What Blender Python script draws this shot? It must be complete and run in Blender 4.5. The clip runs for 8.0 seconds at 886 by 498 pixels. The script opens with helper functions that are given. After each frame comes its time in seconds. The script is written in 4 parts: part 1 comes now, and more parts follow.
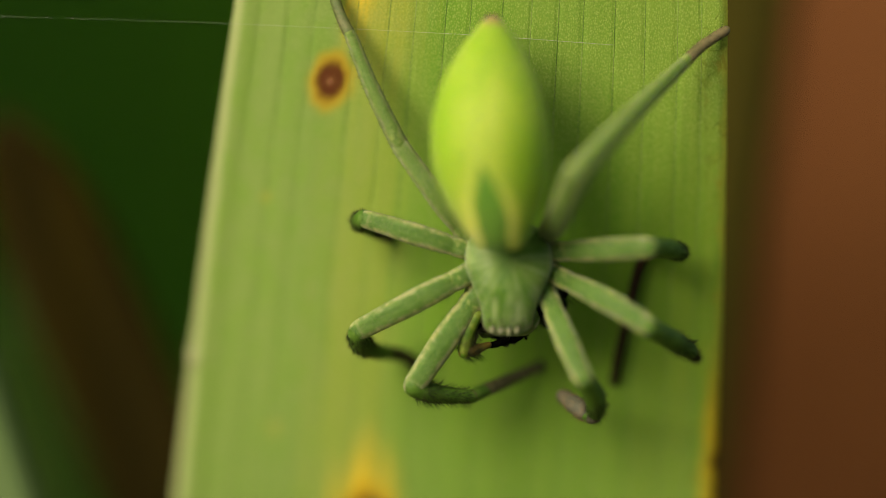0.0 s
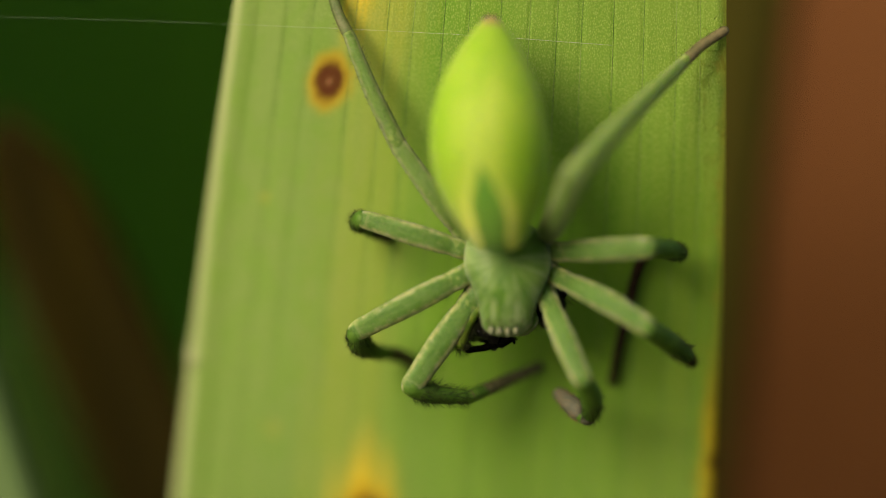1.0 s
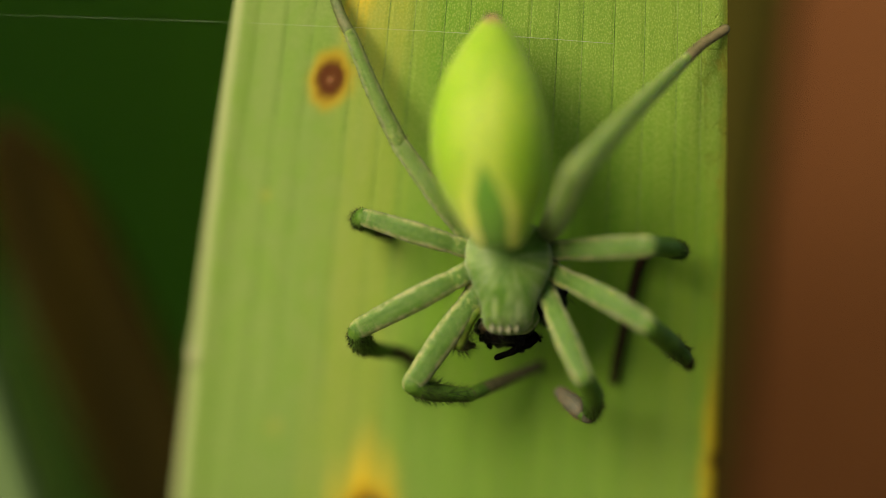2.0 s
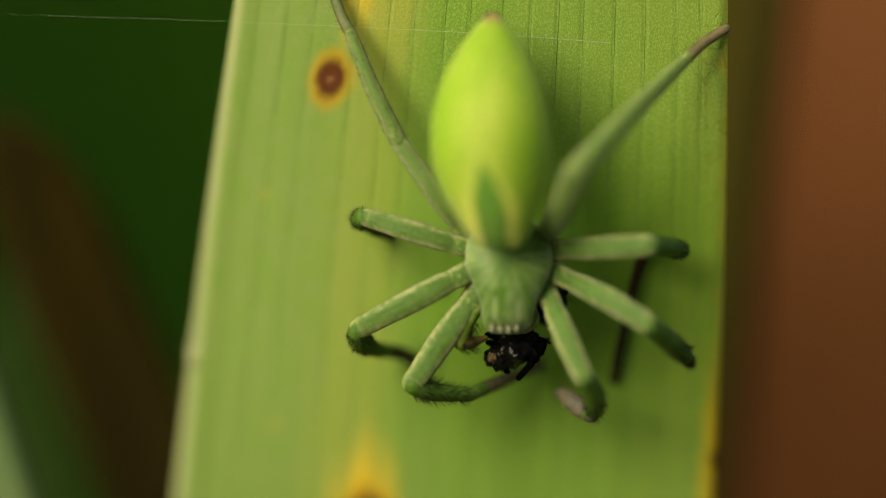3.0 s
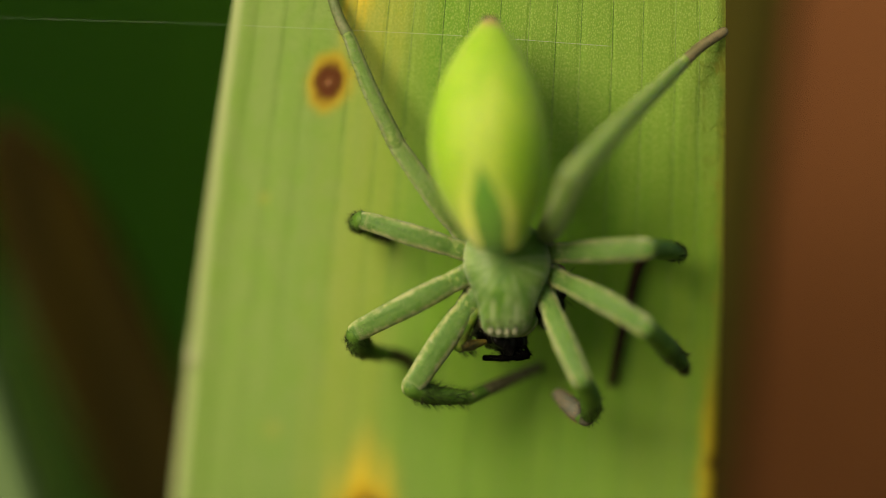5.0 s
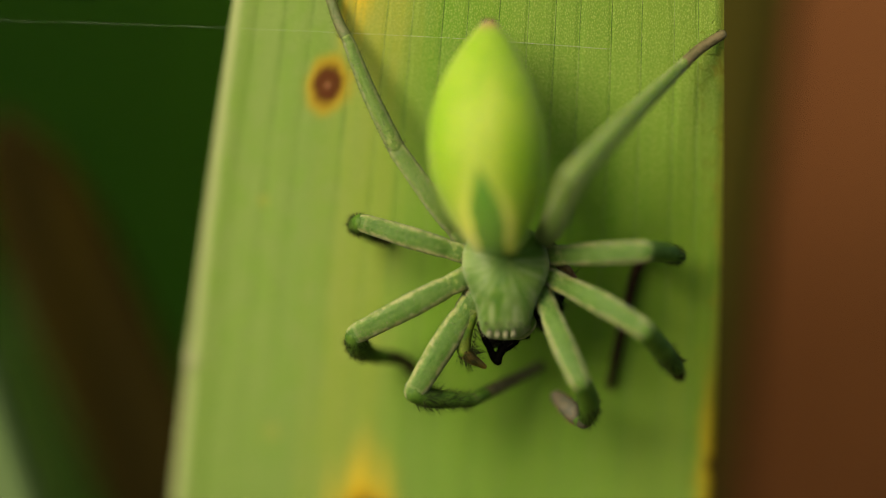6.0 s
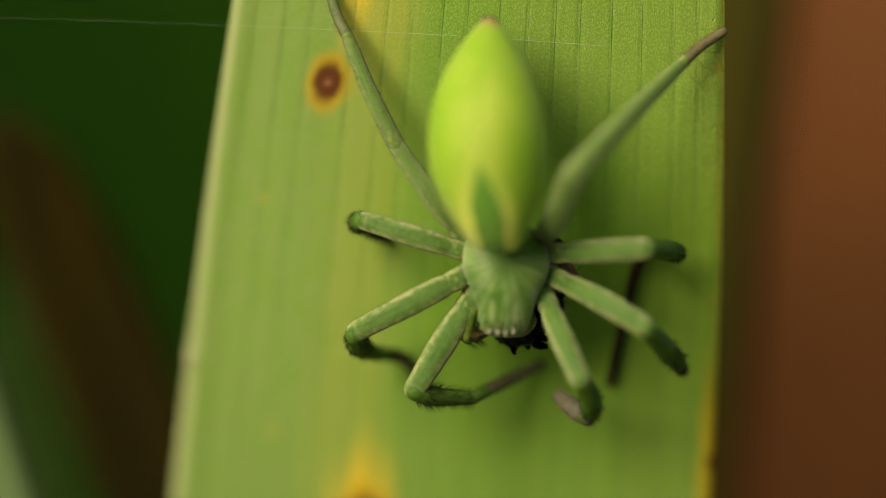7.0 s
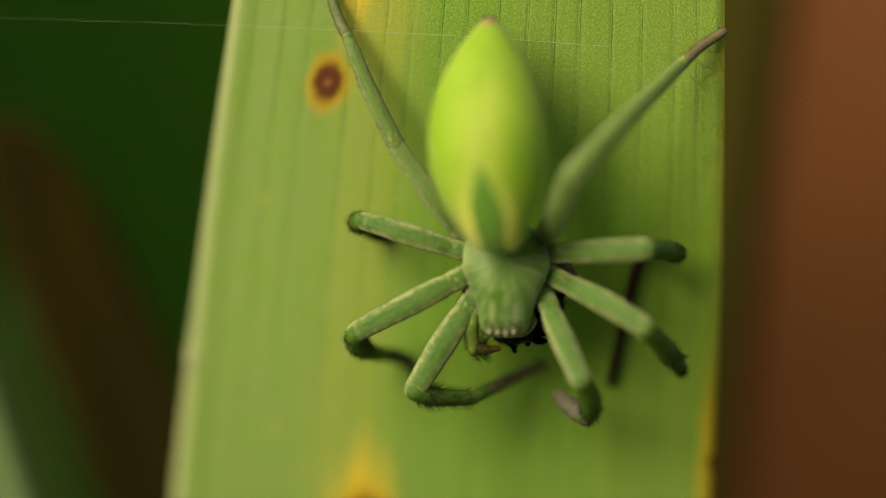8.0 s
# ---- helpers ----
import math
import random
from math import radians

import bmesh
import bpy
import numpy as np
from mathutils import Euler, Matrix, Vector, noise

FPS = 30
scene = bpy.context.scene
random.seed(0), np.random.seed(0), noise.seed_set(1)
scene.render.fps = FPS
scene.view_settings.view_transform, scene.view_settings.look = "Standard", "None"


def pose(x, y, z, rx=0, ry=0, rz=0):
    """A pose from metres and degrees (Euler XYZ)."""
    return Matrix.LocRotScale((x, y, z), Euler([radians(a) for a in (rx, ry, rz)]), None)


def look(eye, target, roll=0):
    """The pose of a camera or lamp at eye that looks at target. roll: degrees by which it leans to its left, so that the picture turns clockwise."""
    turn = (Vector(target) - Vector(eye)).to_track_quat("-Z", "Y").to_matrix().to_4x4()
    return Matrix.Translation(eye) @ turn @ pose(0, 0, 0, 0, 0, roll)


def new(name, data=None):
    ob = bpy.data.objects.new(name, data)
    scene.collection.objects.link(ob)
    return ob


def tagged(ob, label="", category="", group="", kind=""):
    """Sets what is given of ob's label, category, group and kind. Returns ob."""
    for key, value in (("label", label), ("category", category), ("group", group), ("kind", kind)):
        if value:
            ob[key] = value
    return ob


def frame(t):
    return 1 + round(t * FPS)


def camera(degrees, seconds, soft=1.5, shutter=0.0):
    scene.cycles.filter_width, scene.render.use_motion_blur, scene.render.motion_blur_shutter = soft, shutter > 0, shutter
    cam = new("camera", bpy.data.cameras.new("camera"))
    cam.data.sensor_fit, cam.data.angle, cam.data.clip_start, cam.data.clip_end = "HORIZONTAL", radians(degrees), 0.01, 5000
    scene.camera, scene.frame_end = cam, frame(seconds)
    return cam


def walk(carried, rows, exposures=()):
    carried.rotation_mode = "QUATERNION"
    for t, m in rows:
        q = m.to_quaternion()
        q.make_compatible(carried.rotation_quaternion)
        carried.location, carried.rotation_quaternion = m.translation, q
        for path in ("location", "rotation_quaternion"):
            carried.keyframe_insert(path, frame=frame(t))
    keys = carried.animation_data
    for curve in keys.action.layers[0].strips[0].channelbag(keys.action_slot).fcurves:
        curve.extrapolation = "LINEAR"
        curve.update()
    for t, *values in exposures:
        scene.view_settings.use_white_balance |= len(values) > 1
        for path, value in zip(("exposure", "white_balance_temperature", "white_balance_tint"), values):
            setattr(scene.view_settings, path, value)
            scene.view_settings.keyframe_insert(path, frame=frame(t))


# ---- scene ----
# A green spider feeds on a small black fly, head down on a broad blade-like leaf.
# All lengths below are in millimetres about the point ORIGIN, 0.35 m above the ground.
MM = 0.001
ORIGIN = Vector((0.0, 0.0, 0.35))
cam = camera(12.0, 8.0, soft=1.1)
EYE = ORIGIN + Vector((0, -0.1865, 0))
cam.data.dof.use_dof = True
cam.data.dof.focus_distance = 0.1862
cam.data.dof.aperture_fstop = 7.0
walk(cam, [(0.0, look(EYE, ORIGIN)), (8.0, look(EYE, ORIGIN))], exposures=[(0.0, 0.82, 8100, 1), (4.7, 0.82, 8100, 1), (6.2, 0.77, 8100, 1), (8.0, 0.77, 8100, 1)])

# ---- light: hazy daylight from the upper left, in front of the leaf ----
SUN_WAY = Vector((-0.54, -0.73, 0.41)).normalized()
world = bpy.data.worlds.new("sky")
scene.world = world
world.use_nodes = True
wn = world.node_tree.nodes
sky = wn.new("ShaderNodeTexSky")
sky.sky_type = "NISHITA"
sky.sun_disc = False
sky.sun_elevation = math.asin(SUN_WAY.z)
sky.sun_rotation = math.atan2(SUN_WAY.x, SUN_WAY.y)
wn["Background"].inputs["Strength"].default_value = 0.068
world.node_tree.links.new(sky.outputs["Color"], wn["Background"].inputs["Color"])
sun = new("sun", bpy.data.lights.new("sun", "SUN"))
sun.data.energy = 2.9
sun.data.angle = radians(36)
sun.data.color = (1.0, 0.93, 0.80)
sun.matrix_world = look(ORIGIN + SUN_WAY * 3, ORIGIN)


# ---- materials ----
class Nodes:
    """Short-hand for building a node material."""

    def __init__(self, name):
        self.m = bpy.data.materials.new(name)
        self.m.use_nodes = True
        self.t = self.m.node_tree
        self.p = self.t.nodes["Principled BSDF"]

    def put(self, socket, value):
        if isinstance(value, (int, float)):
            socket.default_value = value
        elif isinstance(value, tuple):
            socket.default_value = (*value, 1.0) if len(value) == 3 and socket.type == "RGBA" else value
        else:
            self.t.links.new(value, socket)

    def math(self, op, a, b=0.0, c=0.0, clamp=False):
        n = self.t.nodes.new("ShaderNodeMath")
        n.operation, n.use_clamp = op, clamp
        for i, v in enumerate((a, b, c)):
            self.put(n.inputs[i], v)
        return n.outputs[0]

    def ramp(self, value, lo, hi, a=0.0, b=1.0):
        n = self.t.nodes.new("ShaderNodeMapRange")
        n.interpolation_type = "SMOOTHSTEP"
        for i, v in enumerate((value, lo, hi, a, b)):
            self.put(n.inputs[i], v)
        return n.outputs[0]

    def mix(self, fac, a, b, blend="MIX"):
        n = self.t.nodes.new("ShaderNodeMix")
        n.data_type, n.blend_type = "RGBA", blend
        self.put(n.inputs[0], fac)
        self.put(n.inputs[6], a)
        self.put(n.inputs[7], b)
        return n.outputs[2]

    def coords(self, kind="Object", scale=(1, 1, 1), turn=(0, 0, 0)):
        c = self.t.nodes.new("ShaderNodeTexCoord")
        m = self.t.nodes.new("ShaderNodeMapping")
        m.inputs["Scale"].default_value = scale
        m.inputs["Rotation"].default_value = turn
        self.t.links.new(c.outputs[kind], m.inputs["Vector"])
        return m.outputs[0]

    def split(self, vector):
        n = self.t.nodes.new("ShaderNodeSeparateXYZ")
        self.t.links.new(vector, n.inputs[0])
        return n.outputs

    def noise(self, vector, scale, detail=3.0, rough=0.55):
        n = self.t.nodes.new("ShaderNodeTexNoise")
        self.t.links.new(vector, n.inputs["Vector"])
        n.inputs["Scale"].default_value = scale
        n.inputs["Detail"].default_value = detail
        n.inputs["Roughness"].default_value = rough
        return n.outputs[0]

    def cells(self, vector, scale):
        n = self.t.nodes.new("ShaderNodeTexVoronoi")
        self.t.links.new(vector, n.inputs["Vector"])
        n.inputs["Scale"].default_value = scale
        n.voronoi_dimensions = "2D"
        return n.outputs[0]

    def bump(self, height, depth, strength=1.0):
        n = self.t.nodes.new("ShaderNodeBump")
        n.inputs["Distance"].default_value = depth
        n.inputs["Strength"].default_value = strength
        self.t.links.new(height, n.inputs["Height"])
        self.t.links.new(n.outputs[0], self.p.inputs["Normal"])

    def done(self, colour, rough=0.5, sss=0.0, reach=0.5, spec=0.5, sheen=0.0):
        self.put(self.p.inputs["Base Color"], colour)
        self.put(self.p.inputs["Roughness"], rough)
        self.p.inputs["Specular IOR Level"].default_value = spec
        self.p.inputs["Subsurface Weight"].default_value = sss
        self.p.inputs["Subsurface Radius"].default_value = (1.0, 1.0, 0.4)
        self.p.inputs["Subsurface Scale"].default_value = reach * MM
        self.p.inputs["Sheen Weight"].default_value = sheen
        return self.m

    def glow(self, colour, share):
        """Lets that share of the light through, as a thin leaf does."""
        back = self.t.nodes.new("ShaderNodeBsdfTranslucent")
        both = self.t.nodes.new("ShaderNodeMixShader")
        self.put(back.inputs["Color"], colour)
        both.inputs[0].default_value = share
        self.t.links.new(self.p.outputs[0], both.inputs[1])
        self.t.links.new(back.outputs[0], both.inputs[2])
        self.t.links.new(both.outputs[0], self.t.nodes["Material Output"].inputs["Surface"])
        return self.m


def mottled(name, a, b, scale, rough=0.5, depth=0.02, sss=0.0, reach=0.4, spec=0.4, stretch=(1, 1, 1), fine=6.0, sheen=0.0):
    """Two colours in soft mottling at two scales, with fine relief. scale: patches per metre."""
    n = Nodes(name)
    v = n.coords("Object", stretch)
    big, small = n.noise(v, scale, 3.0), n.noise(v, scale * fine, 4.0)
    f = n.math("ADD", n.math("MULTIPLY", big, 0.65), n.math("MULTIPLY", small, 0.35))
    n.bump(small, depth * MM)
    return n.done(n.mix(n.ramp(f, 0.41, 0.59), a, b), n.ramp(small, 0.3, 0.7, rough - 0.08, rough + 0.1), sss, reach, spec, sheen)


VEINS = (-10.2, -8.9, -7.6, -5.6, -4.1, -2.9, -1.5, -0.35, 1.1, 2.45, 3.7, 4.85, 6.3, 7.7, 9.2, 10.3)


def leaf_material():
    n = Nodes("green_leaf")
    uv = n.coords("UV")
    u, v, _ = n.split(uv)
    streaks = n.noise(n.coords("UV", (1.0, 0.035, 1.0)), 1.6, 5.0, 0.6)
    cloud = n.noise(n.coords("UV", (1.0, 0.45, 1.0)), 0.28, 3.0)
    wob = n.math("MULTIPLY", n.math("SUBTRACT", n.noise(n.coords("UV", (0.2, 1.0, 1.0)), 0.5), 0.5), 0.25)
    uw = n.math("ADD", u, wob)
    fibre = n.noise(n.coords("UV", (6.0, 0.35, 1.0)), 1.3, 4.0, 0.65)
    blotch = n.noise(n.coords("UV", (1.0, 0.7, 1.0)), 0.9, 3.0, 0.5)
    tone = n.math("ADD", n.math("MULTIPLY", streaks, 0.40), n.math("MULTIPLY", cloud, 0.30))
    tone = n.math("ADD", tone, n.math("ADD", n.math("MULTIPLY", fibre, 0.15), n.math("MULTIPLY", blotch, 0.15)))
    # deeper green half and paler upper right put shade and light into the colour
    colour = n.mix(n.ramp(tone, 0.32, 0.66), (0.092, 0.276, 0.009), (0.180, 0.368, 0.024))
    colour = n.mix(n.ramp(n.math("ADD", u, n.math("MULTIPLY", cloud, 5.0)), -3.0, 4.5, 0.75, 0.0), colour, (0.210, 0.328, 0.068))
    colour = n.mix(n.math("MULTIPLY", n.ramp(u, 5.0, 11.0), n.ramp(streaks, 0.3, 0.7, 0.2, 0.6)), colour, (0.310, 0.410, 0.050))
    colour = n.mix(n.math("MULTIPLY", n.ramp(v, 0.0, 8.5), n.ramp(n.math("ADD", u, n.math("MULTIPLY", blotch, 3.0)), -1.0, 4.0, 0.0, 0.6)), colour, (0.275, 0.385, 0.085))
    # paler, greyer drifts over one half
    pale_drift = n.math("MULTIPLY", n.ramp(n.math("ADD", u, n.math("MULTIPLY", cloud, 4.0)), -5.0, 2.5, 0.6, 0.0), n.ramp(blotch, 0.35, 0.62, 0.35, 1.0))
    colour = n.mix(pale_drift, colour, (0.264, 0.335, 0.118))
    # duller towards the base: its lean away from the light, put into the colour
    colour = n.mix(n.ramp(n.math("ADD", v, n.math("MULTIPLY", blotch, 4.0)), -12.0, 1.0, 0.55, 0.0), colour, (0.180, 0.275, 0.070))
    # yellowing streak along the blade, strongest round its two rusty spots
    wide = n.math("ADD", 0.0, n.math("MULTIPLY", n.math("SUBTRACT", streaks, 0.5), 5.0))
    du = n.math("ADD", n.math("ABSOLUTE", n.math("ADD", u, 4.3)), wide)
    streak = n.ramp(du, 0.4, 2.6, 1.0, 0.0)
    colour = n.mix(n.math("MULTIPLY", streak, 0.21), colour, (0.58, 0.52, 0.08))
    for at_u, at_v, ru, rv, amount in ((-5.6, 12.9, 1.0, 4.6, 1.0), (-3.2, -12.6, 1.9, 4.6, 0.95), (-4.2, 11.0, 2.4, 5.5, 0.16), (-8.9, 2.35, 0.35, 0.45, 0.25), (-7.4, -8.2, 0.6, 0.7, 0.15)):
        a = n.math("DIVIDE", n.math("SUBTRACT", uw, at_u), ru)
        b = n.math("DIVIDE", n.math("SUBTRACT", v, at_v), rv)
        d = n.math("ADD", n.math("SQRT", n.math("ADD", n.math("MULTIPLY", a, a), n.math("MULTIPLY", b, b))), n.math("MULTIPLY", n.math("SUBTRACT", streaks, 0.5), 1.2))
        colour = n.mix(n.ramp(d, 0.1, 1.1, amount, 0.0), colour, (0.87, 0.55, 0.045))
    # veins: narrow furrows that run the length of the blade
    furrow = None
    for k, at_u in enumerate(VEINS):
        line = n.ramp(n.math("ABSOLUTE", n.math("SUBTRACT", uw, at_u)), 0.03, 0.16 + 0.05 * (k % 3), 1.0, 0.0)
        furrow = line if furrow is None else n.math("MAXIMUM", furrow, line)
    colour = n.mix(n.math("MULTIPLY", furrow, 0.10), colour, (0.10, 0.22, 0.04))
    # pale pores, a little longer than wide
    pores = n.ramp(n.cells(n.coords("UV", (1.0, 0.65, 1.0)), 11.5), 0.12, 0.46, 1.0, 0.0)
    grain = n.noise(uv, 9.0, 2.0, 0.6)
    pores = n.math("MULTIPLY", pores, n.ramp(n.noise(uv, 3.2, 3.0), 0.35, 0.6, 0.45, 1.0))
    colour = n.mix(n.math("MULTIPLY", n.math("MULTIPLY", pores, n.ramp(u, -4.5, 0.0, 0.45, 0.95)), 0.55), colour, (0.56, 0.66, 0.20))
    colour = n.mix(n.ramp(grain, 0.35, 0.65, 0.30, 0.0), colour, (0.10, 0.22, 0.025))
    # yellow rim with rusty flecks on one side, pale horny rim on the other
    fleck = n.noise(n.coords("UV", (1.0, 0.35, 1.0)), 1.5, 4.0, 0.7)
    rim = n.ramp(n.math("ADD", u, n.math("MULTIPLY", fleck, 1.0)), 11.55, 12.1)
    colour = n.mix(n.math("MULTIPLY", rim, 0.7), colour, (0.72, 0.68, 0.10))
    lower = n.math("MULTIPLY", n.ramp(n.math("ADD", u, n.math("MULTIPLY", fleck, 0.9)), 11.1, 11.75), n.ramp(v, -9.0, -3.0, 0.85, 0.0))
    colour = n.mix(lower, colour, (0.70, 0.47, 0.03))
    crease = n.noise(n.coords("UV", (1.0, 1.0, 1.0), (0, 0, 0.6)), 0.75, 1.5, 0.5)
    crease = n.ramp(n.math("ABSOLUTE", n.math("SUBTRACT", crease, 0.5)), 0.008, 0.035, 1.0, 0.0)
    crease = n.math("MULTIPLY", n.math("MULTIPLY", n.ramp(u, 9.5, 10.5), n.ramp(v, -4.0, 4.0)), n.math("MULTIPLY", crease, n.ramp(fleck, 0.42, 0.55)))
    colour = n.mix(n.math("MULTIPLY", crease, 0.34), colour, (0.16, 0.19, 0.015))
    rust = n.math("MULTIPLY", n.ramp(u, 10.0, 11.2), n.ramp(fleck, 0.55, 0.63))
    colour = n.mix(n.math("MULTIPLY", rust, 0.45), colour, (0.22, 0.12, 0.015))
    pale = n.ramp(u, -11.25, -10.85, 1.0, 0.0)
    colour = n.mix(n.math("MULTIPLY", pale, 0.7), colour, (0.44, 0.46, 0.24))
    # rusty spots with a paler scab in the middle
    ragged = n.math("MULTIPLY", n.math("SUBTRACT", n.noise(uv, 1.1, 4.0), 0.5), 0.7)
    for at_u, at_v, r in ((-6.5, 7.5, 0.86), (-3.2, -12.2, 0.95), (-10.6, -26.0, 0.9), (11.55, -9.7, 0.32)):
        a, b = n.math("SUBTRACT", u, at_u), n.math("MULTIPLY", n.math("SUBTRACT", v, at_v), 0.8)
        d = n.math("ADD", n.math("DIVIDE", n.math("SQRT", n.math("ADD", n.math("MULTIPLY", a, a), n.math("MULTIPLY", b, b))), r), ragged)
        colour = n.mix(n.ramp(d, 0.8, 1.6, 0.85, 0.0), colour, (0.50, 0.31, 0.02))
        colour = n.mix(n.ramp(d, 0.5, 1.08, 1.0, 0.0), colour, (0.105, 0.022, 0.006))
        colour = n.mix(n.ramp(d, 0.0, 0.4, 0.6, 0.0), colour, (0.24, 0.10, 0.035))
    height = n.math("ADD", n.math("MULTIPLY", pores, 0.14), n.math("MULTIPLY", n.math("MAXIMUM", furrow, crease), -0.45))
    height = n.math("ADD", height, n.math("ADD", n.math("MULTIPLY", streaks, 0.6), n.math("MULTIPLY", fibre, 0.25)))
    n.bump(height, 0.05 * MM)
    n.done(colour, n.ramp(streaks, 0.3, 0.7, 0.45, 0.58), 0.0, 0.8, 0.28)
    return n.glow(n.mix(0.75, colour, (0.13, 0.46, 0.004)), 0.33)


def abdomen_material():
    n = Nodes("abdomen_skin")
    v = n.coords("Object", (1000, 1000, 1000))
    x, y, z = n.split(v)
    fine = n.noise(v, 3.0, 4.0)
    streaks = n.noise(n.coords("Object", (1000, 1000, 130)), 1.5, 3.0)
    colour = n.mix(n.ramp(n.noise(v, 0.45, 2.0), 0.35, 0.65), (0.172, 0.312, 0.018), (0.218, 0.342, 0.030))
    # the back is yellower than the flanks, soft shading put into the colour, in lengthwise streaks
    back = n.math("MULTIPLY", n.ramp(n.math("ABSOLUTE", n.math("ADD", x, 0.35)), 0.2, 1.9, 1.0, 0.0), n.ramp(z, 1.0, 4.2, 1.0, 0.25))
    colour = n.mix(n.math("MULTIPLY", back, n.ramp(streaks, 0.3, 0.7, 0.25, 0.85)), colour, (0.355, 0.415, 0.090))
    # lance-shaped green heart mark with yellow borders, widest near the waist
    off = n.math("ABSOLUTE", n.math("ADD", n.math("ADD", x, 0.68), n.math("MULTIPLY", z, 0.19)))
    off = n.math("ADD", off, n.math("MULTIPLY", n.math("SUBTRACT", n.noise(v, 1.8, 3.0), 0.5), 0.24))
    half = n.math("SUBTRACT", n.math("MULTIPLY", n.ramp(z, -3.35, -0.95, 1.0, 0.0), 0.72), n.ramp(z, -5.0, -3.5, 0.16, 0.0))
    flank = n.math("MULTIPLY", n.ramp(n.math("SUBTRACT", off, half), 0.05, 0.75, 1.0, 0.0), n.ramp(z, -4.4, -1.2, 1.0, 0.0))
    colour = n.mix(n.math("MULTIPLY", flank, 0.75), colour, (0.66, 0.64, 0.17))
    mark = n.ramp(n.math("SUBTRACT", off, half), -0.10, 0.08, 1.0, 0.0)
    colour = n.mix(n.math("MULTIPLY", mark, n.ramp(z, -1.4, -1.0, 0.92, 0.0)), colour, (0.060, 0.185, 0.022))
    colour = n.mix(n.ramp(z, 4.55, 5.15), colour, (0.42, 0.22, 0.11))
    n.bump(fine, 0.03 * MM)
    return n.done(colour, n.ramp(fine, 0.3, 0.7, 0.55, 0.7), 1.0, 4.5, 0.12, 0.1)


def carapace_material():
    n = Nodes("carapace_skin")
    v = n.coords("Object", (1000, 1000, 1000))
    x, y, z = n.split(v)
    fine, soft = n.noise(v, 4.5, 4.0), n.noise(v, 0.9, 3.0)
    colour = n.mix(n.ramp(soft, 0.35, 0.65), (0.050, 0.128, 0.010), (0.085, 0.170, 0.020))
    # pale downy rays that fan out from the middle
    fan = n.math("ARCTAN2", x, n.math("SUBTRACT", 1.1, z))
    both = n.t.nodes.new("ShaderNodeCombineXYZ")
    n.put(both.inputs[0], n.math("MULTIPLY", fan, 3.4))
    n.put(both.inputs[1], n.math("MULTIPLY", z, 0.25))
    rays = n.noise(both.outputs[0], 1.5, 3.0)
    colour = n.mix(n.math("MULTIPLY", n.ramp(rays, 0.44, 0.62), n.ramp(soft, 0.3, 0.6, 0.30, 0.70)), colour, (0.20, 0.27, 0.12))
    # short pale stripes behind the eyes, a darker line along the middle
    for at, wide, lo, hi, amount in ((-0.62, 0.13, -1.9, -0.5, 0.55), (0.42, 0.12, -1.9, -0.6, 0.5), (-0.1, 0.10, -0.4, 0.2, 0.5)):
        line = n.math("MULTIPLY", n.ramp(n.math("ABSOLUTE", n.math("SUBTRACT", x, at)), wide * 0.3, wide * 1.6, 1.0, 0.0), n.math("MULTIPLY", n.ramp(z, lo, lo + 0.5), n.ramp(z, hi - 0.5, hi, 1.0, 0.0)))
        colour = n.mix(n.math("MULTIPLY", line, amount), colour, (0.30, 0.36, 0.19))
    # pale haze over one shoulder, painted into the colour
    shoulder = n.math("MULTIPLY", n.ramp(n.math("ABSOLUTE", n.math("ADD", x, 1.15)), 0.1, 0.75, 1.0, 0.0), n.math("MULTIPLY", n.ramp(z, -0.6, 0.2), n.ramp(soft, 0.3, 0.6, 0.3, 0.8)))
    colour = n.mix(n.math("MULTIPLY", shoulder, 0.55), colour, (0.24, 0.30, 0.16))
    middle = n.math("MULTIPLY", n.ramp(n.math("ABSOLUTE", n.math("ADD", x, 0.1)), 0.05, 0.35, 1.0, 0.0), n.ramp(z, -0.2, 0.6))
    colour = n.mix(n.math("MULTIPLY", middle, 0.5), colour, (0.045, 0.120, 0.010))
    colour = n.mix(n.math("MULTIPLY", n.ramp(n.math("ABSOLUTE", x), 1.55, 1.95), 0.5), colour, (0.30, 0.35, 0.19))
    speck = n.noise(v, 11.0, 3.0, 0.6)
    colour = n.mix(n.ramp(speck, 0.55, 0.7, 0.0, 0.22), colour, (0.26, 0.33, 0.15))
    n.bump(n.math("ADD", fine, soft), 0.06 * MM)
    return n.done(colour, n.ramp(fine, 0.3, 0.7, 0.55, 0.7), 0.8, 1.2, 0.2, 0.15)


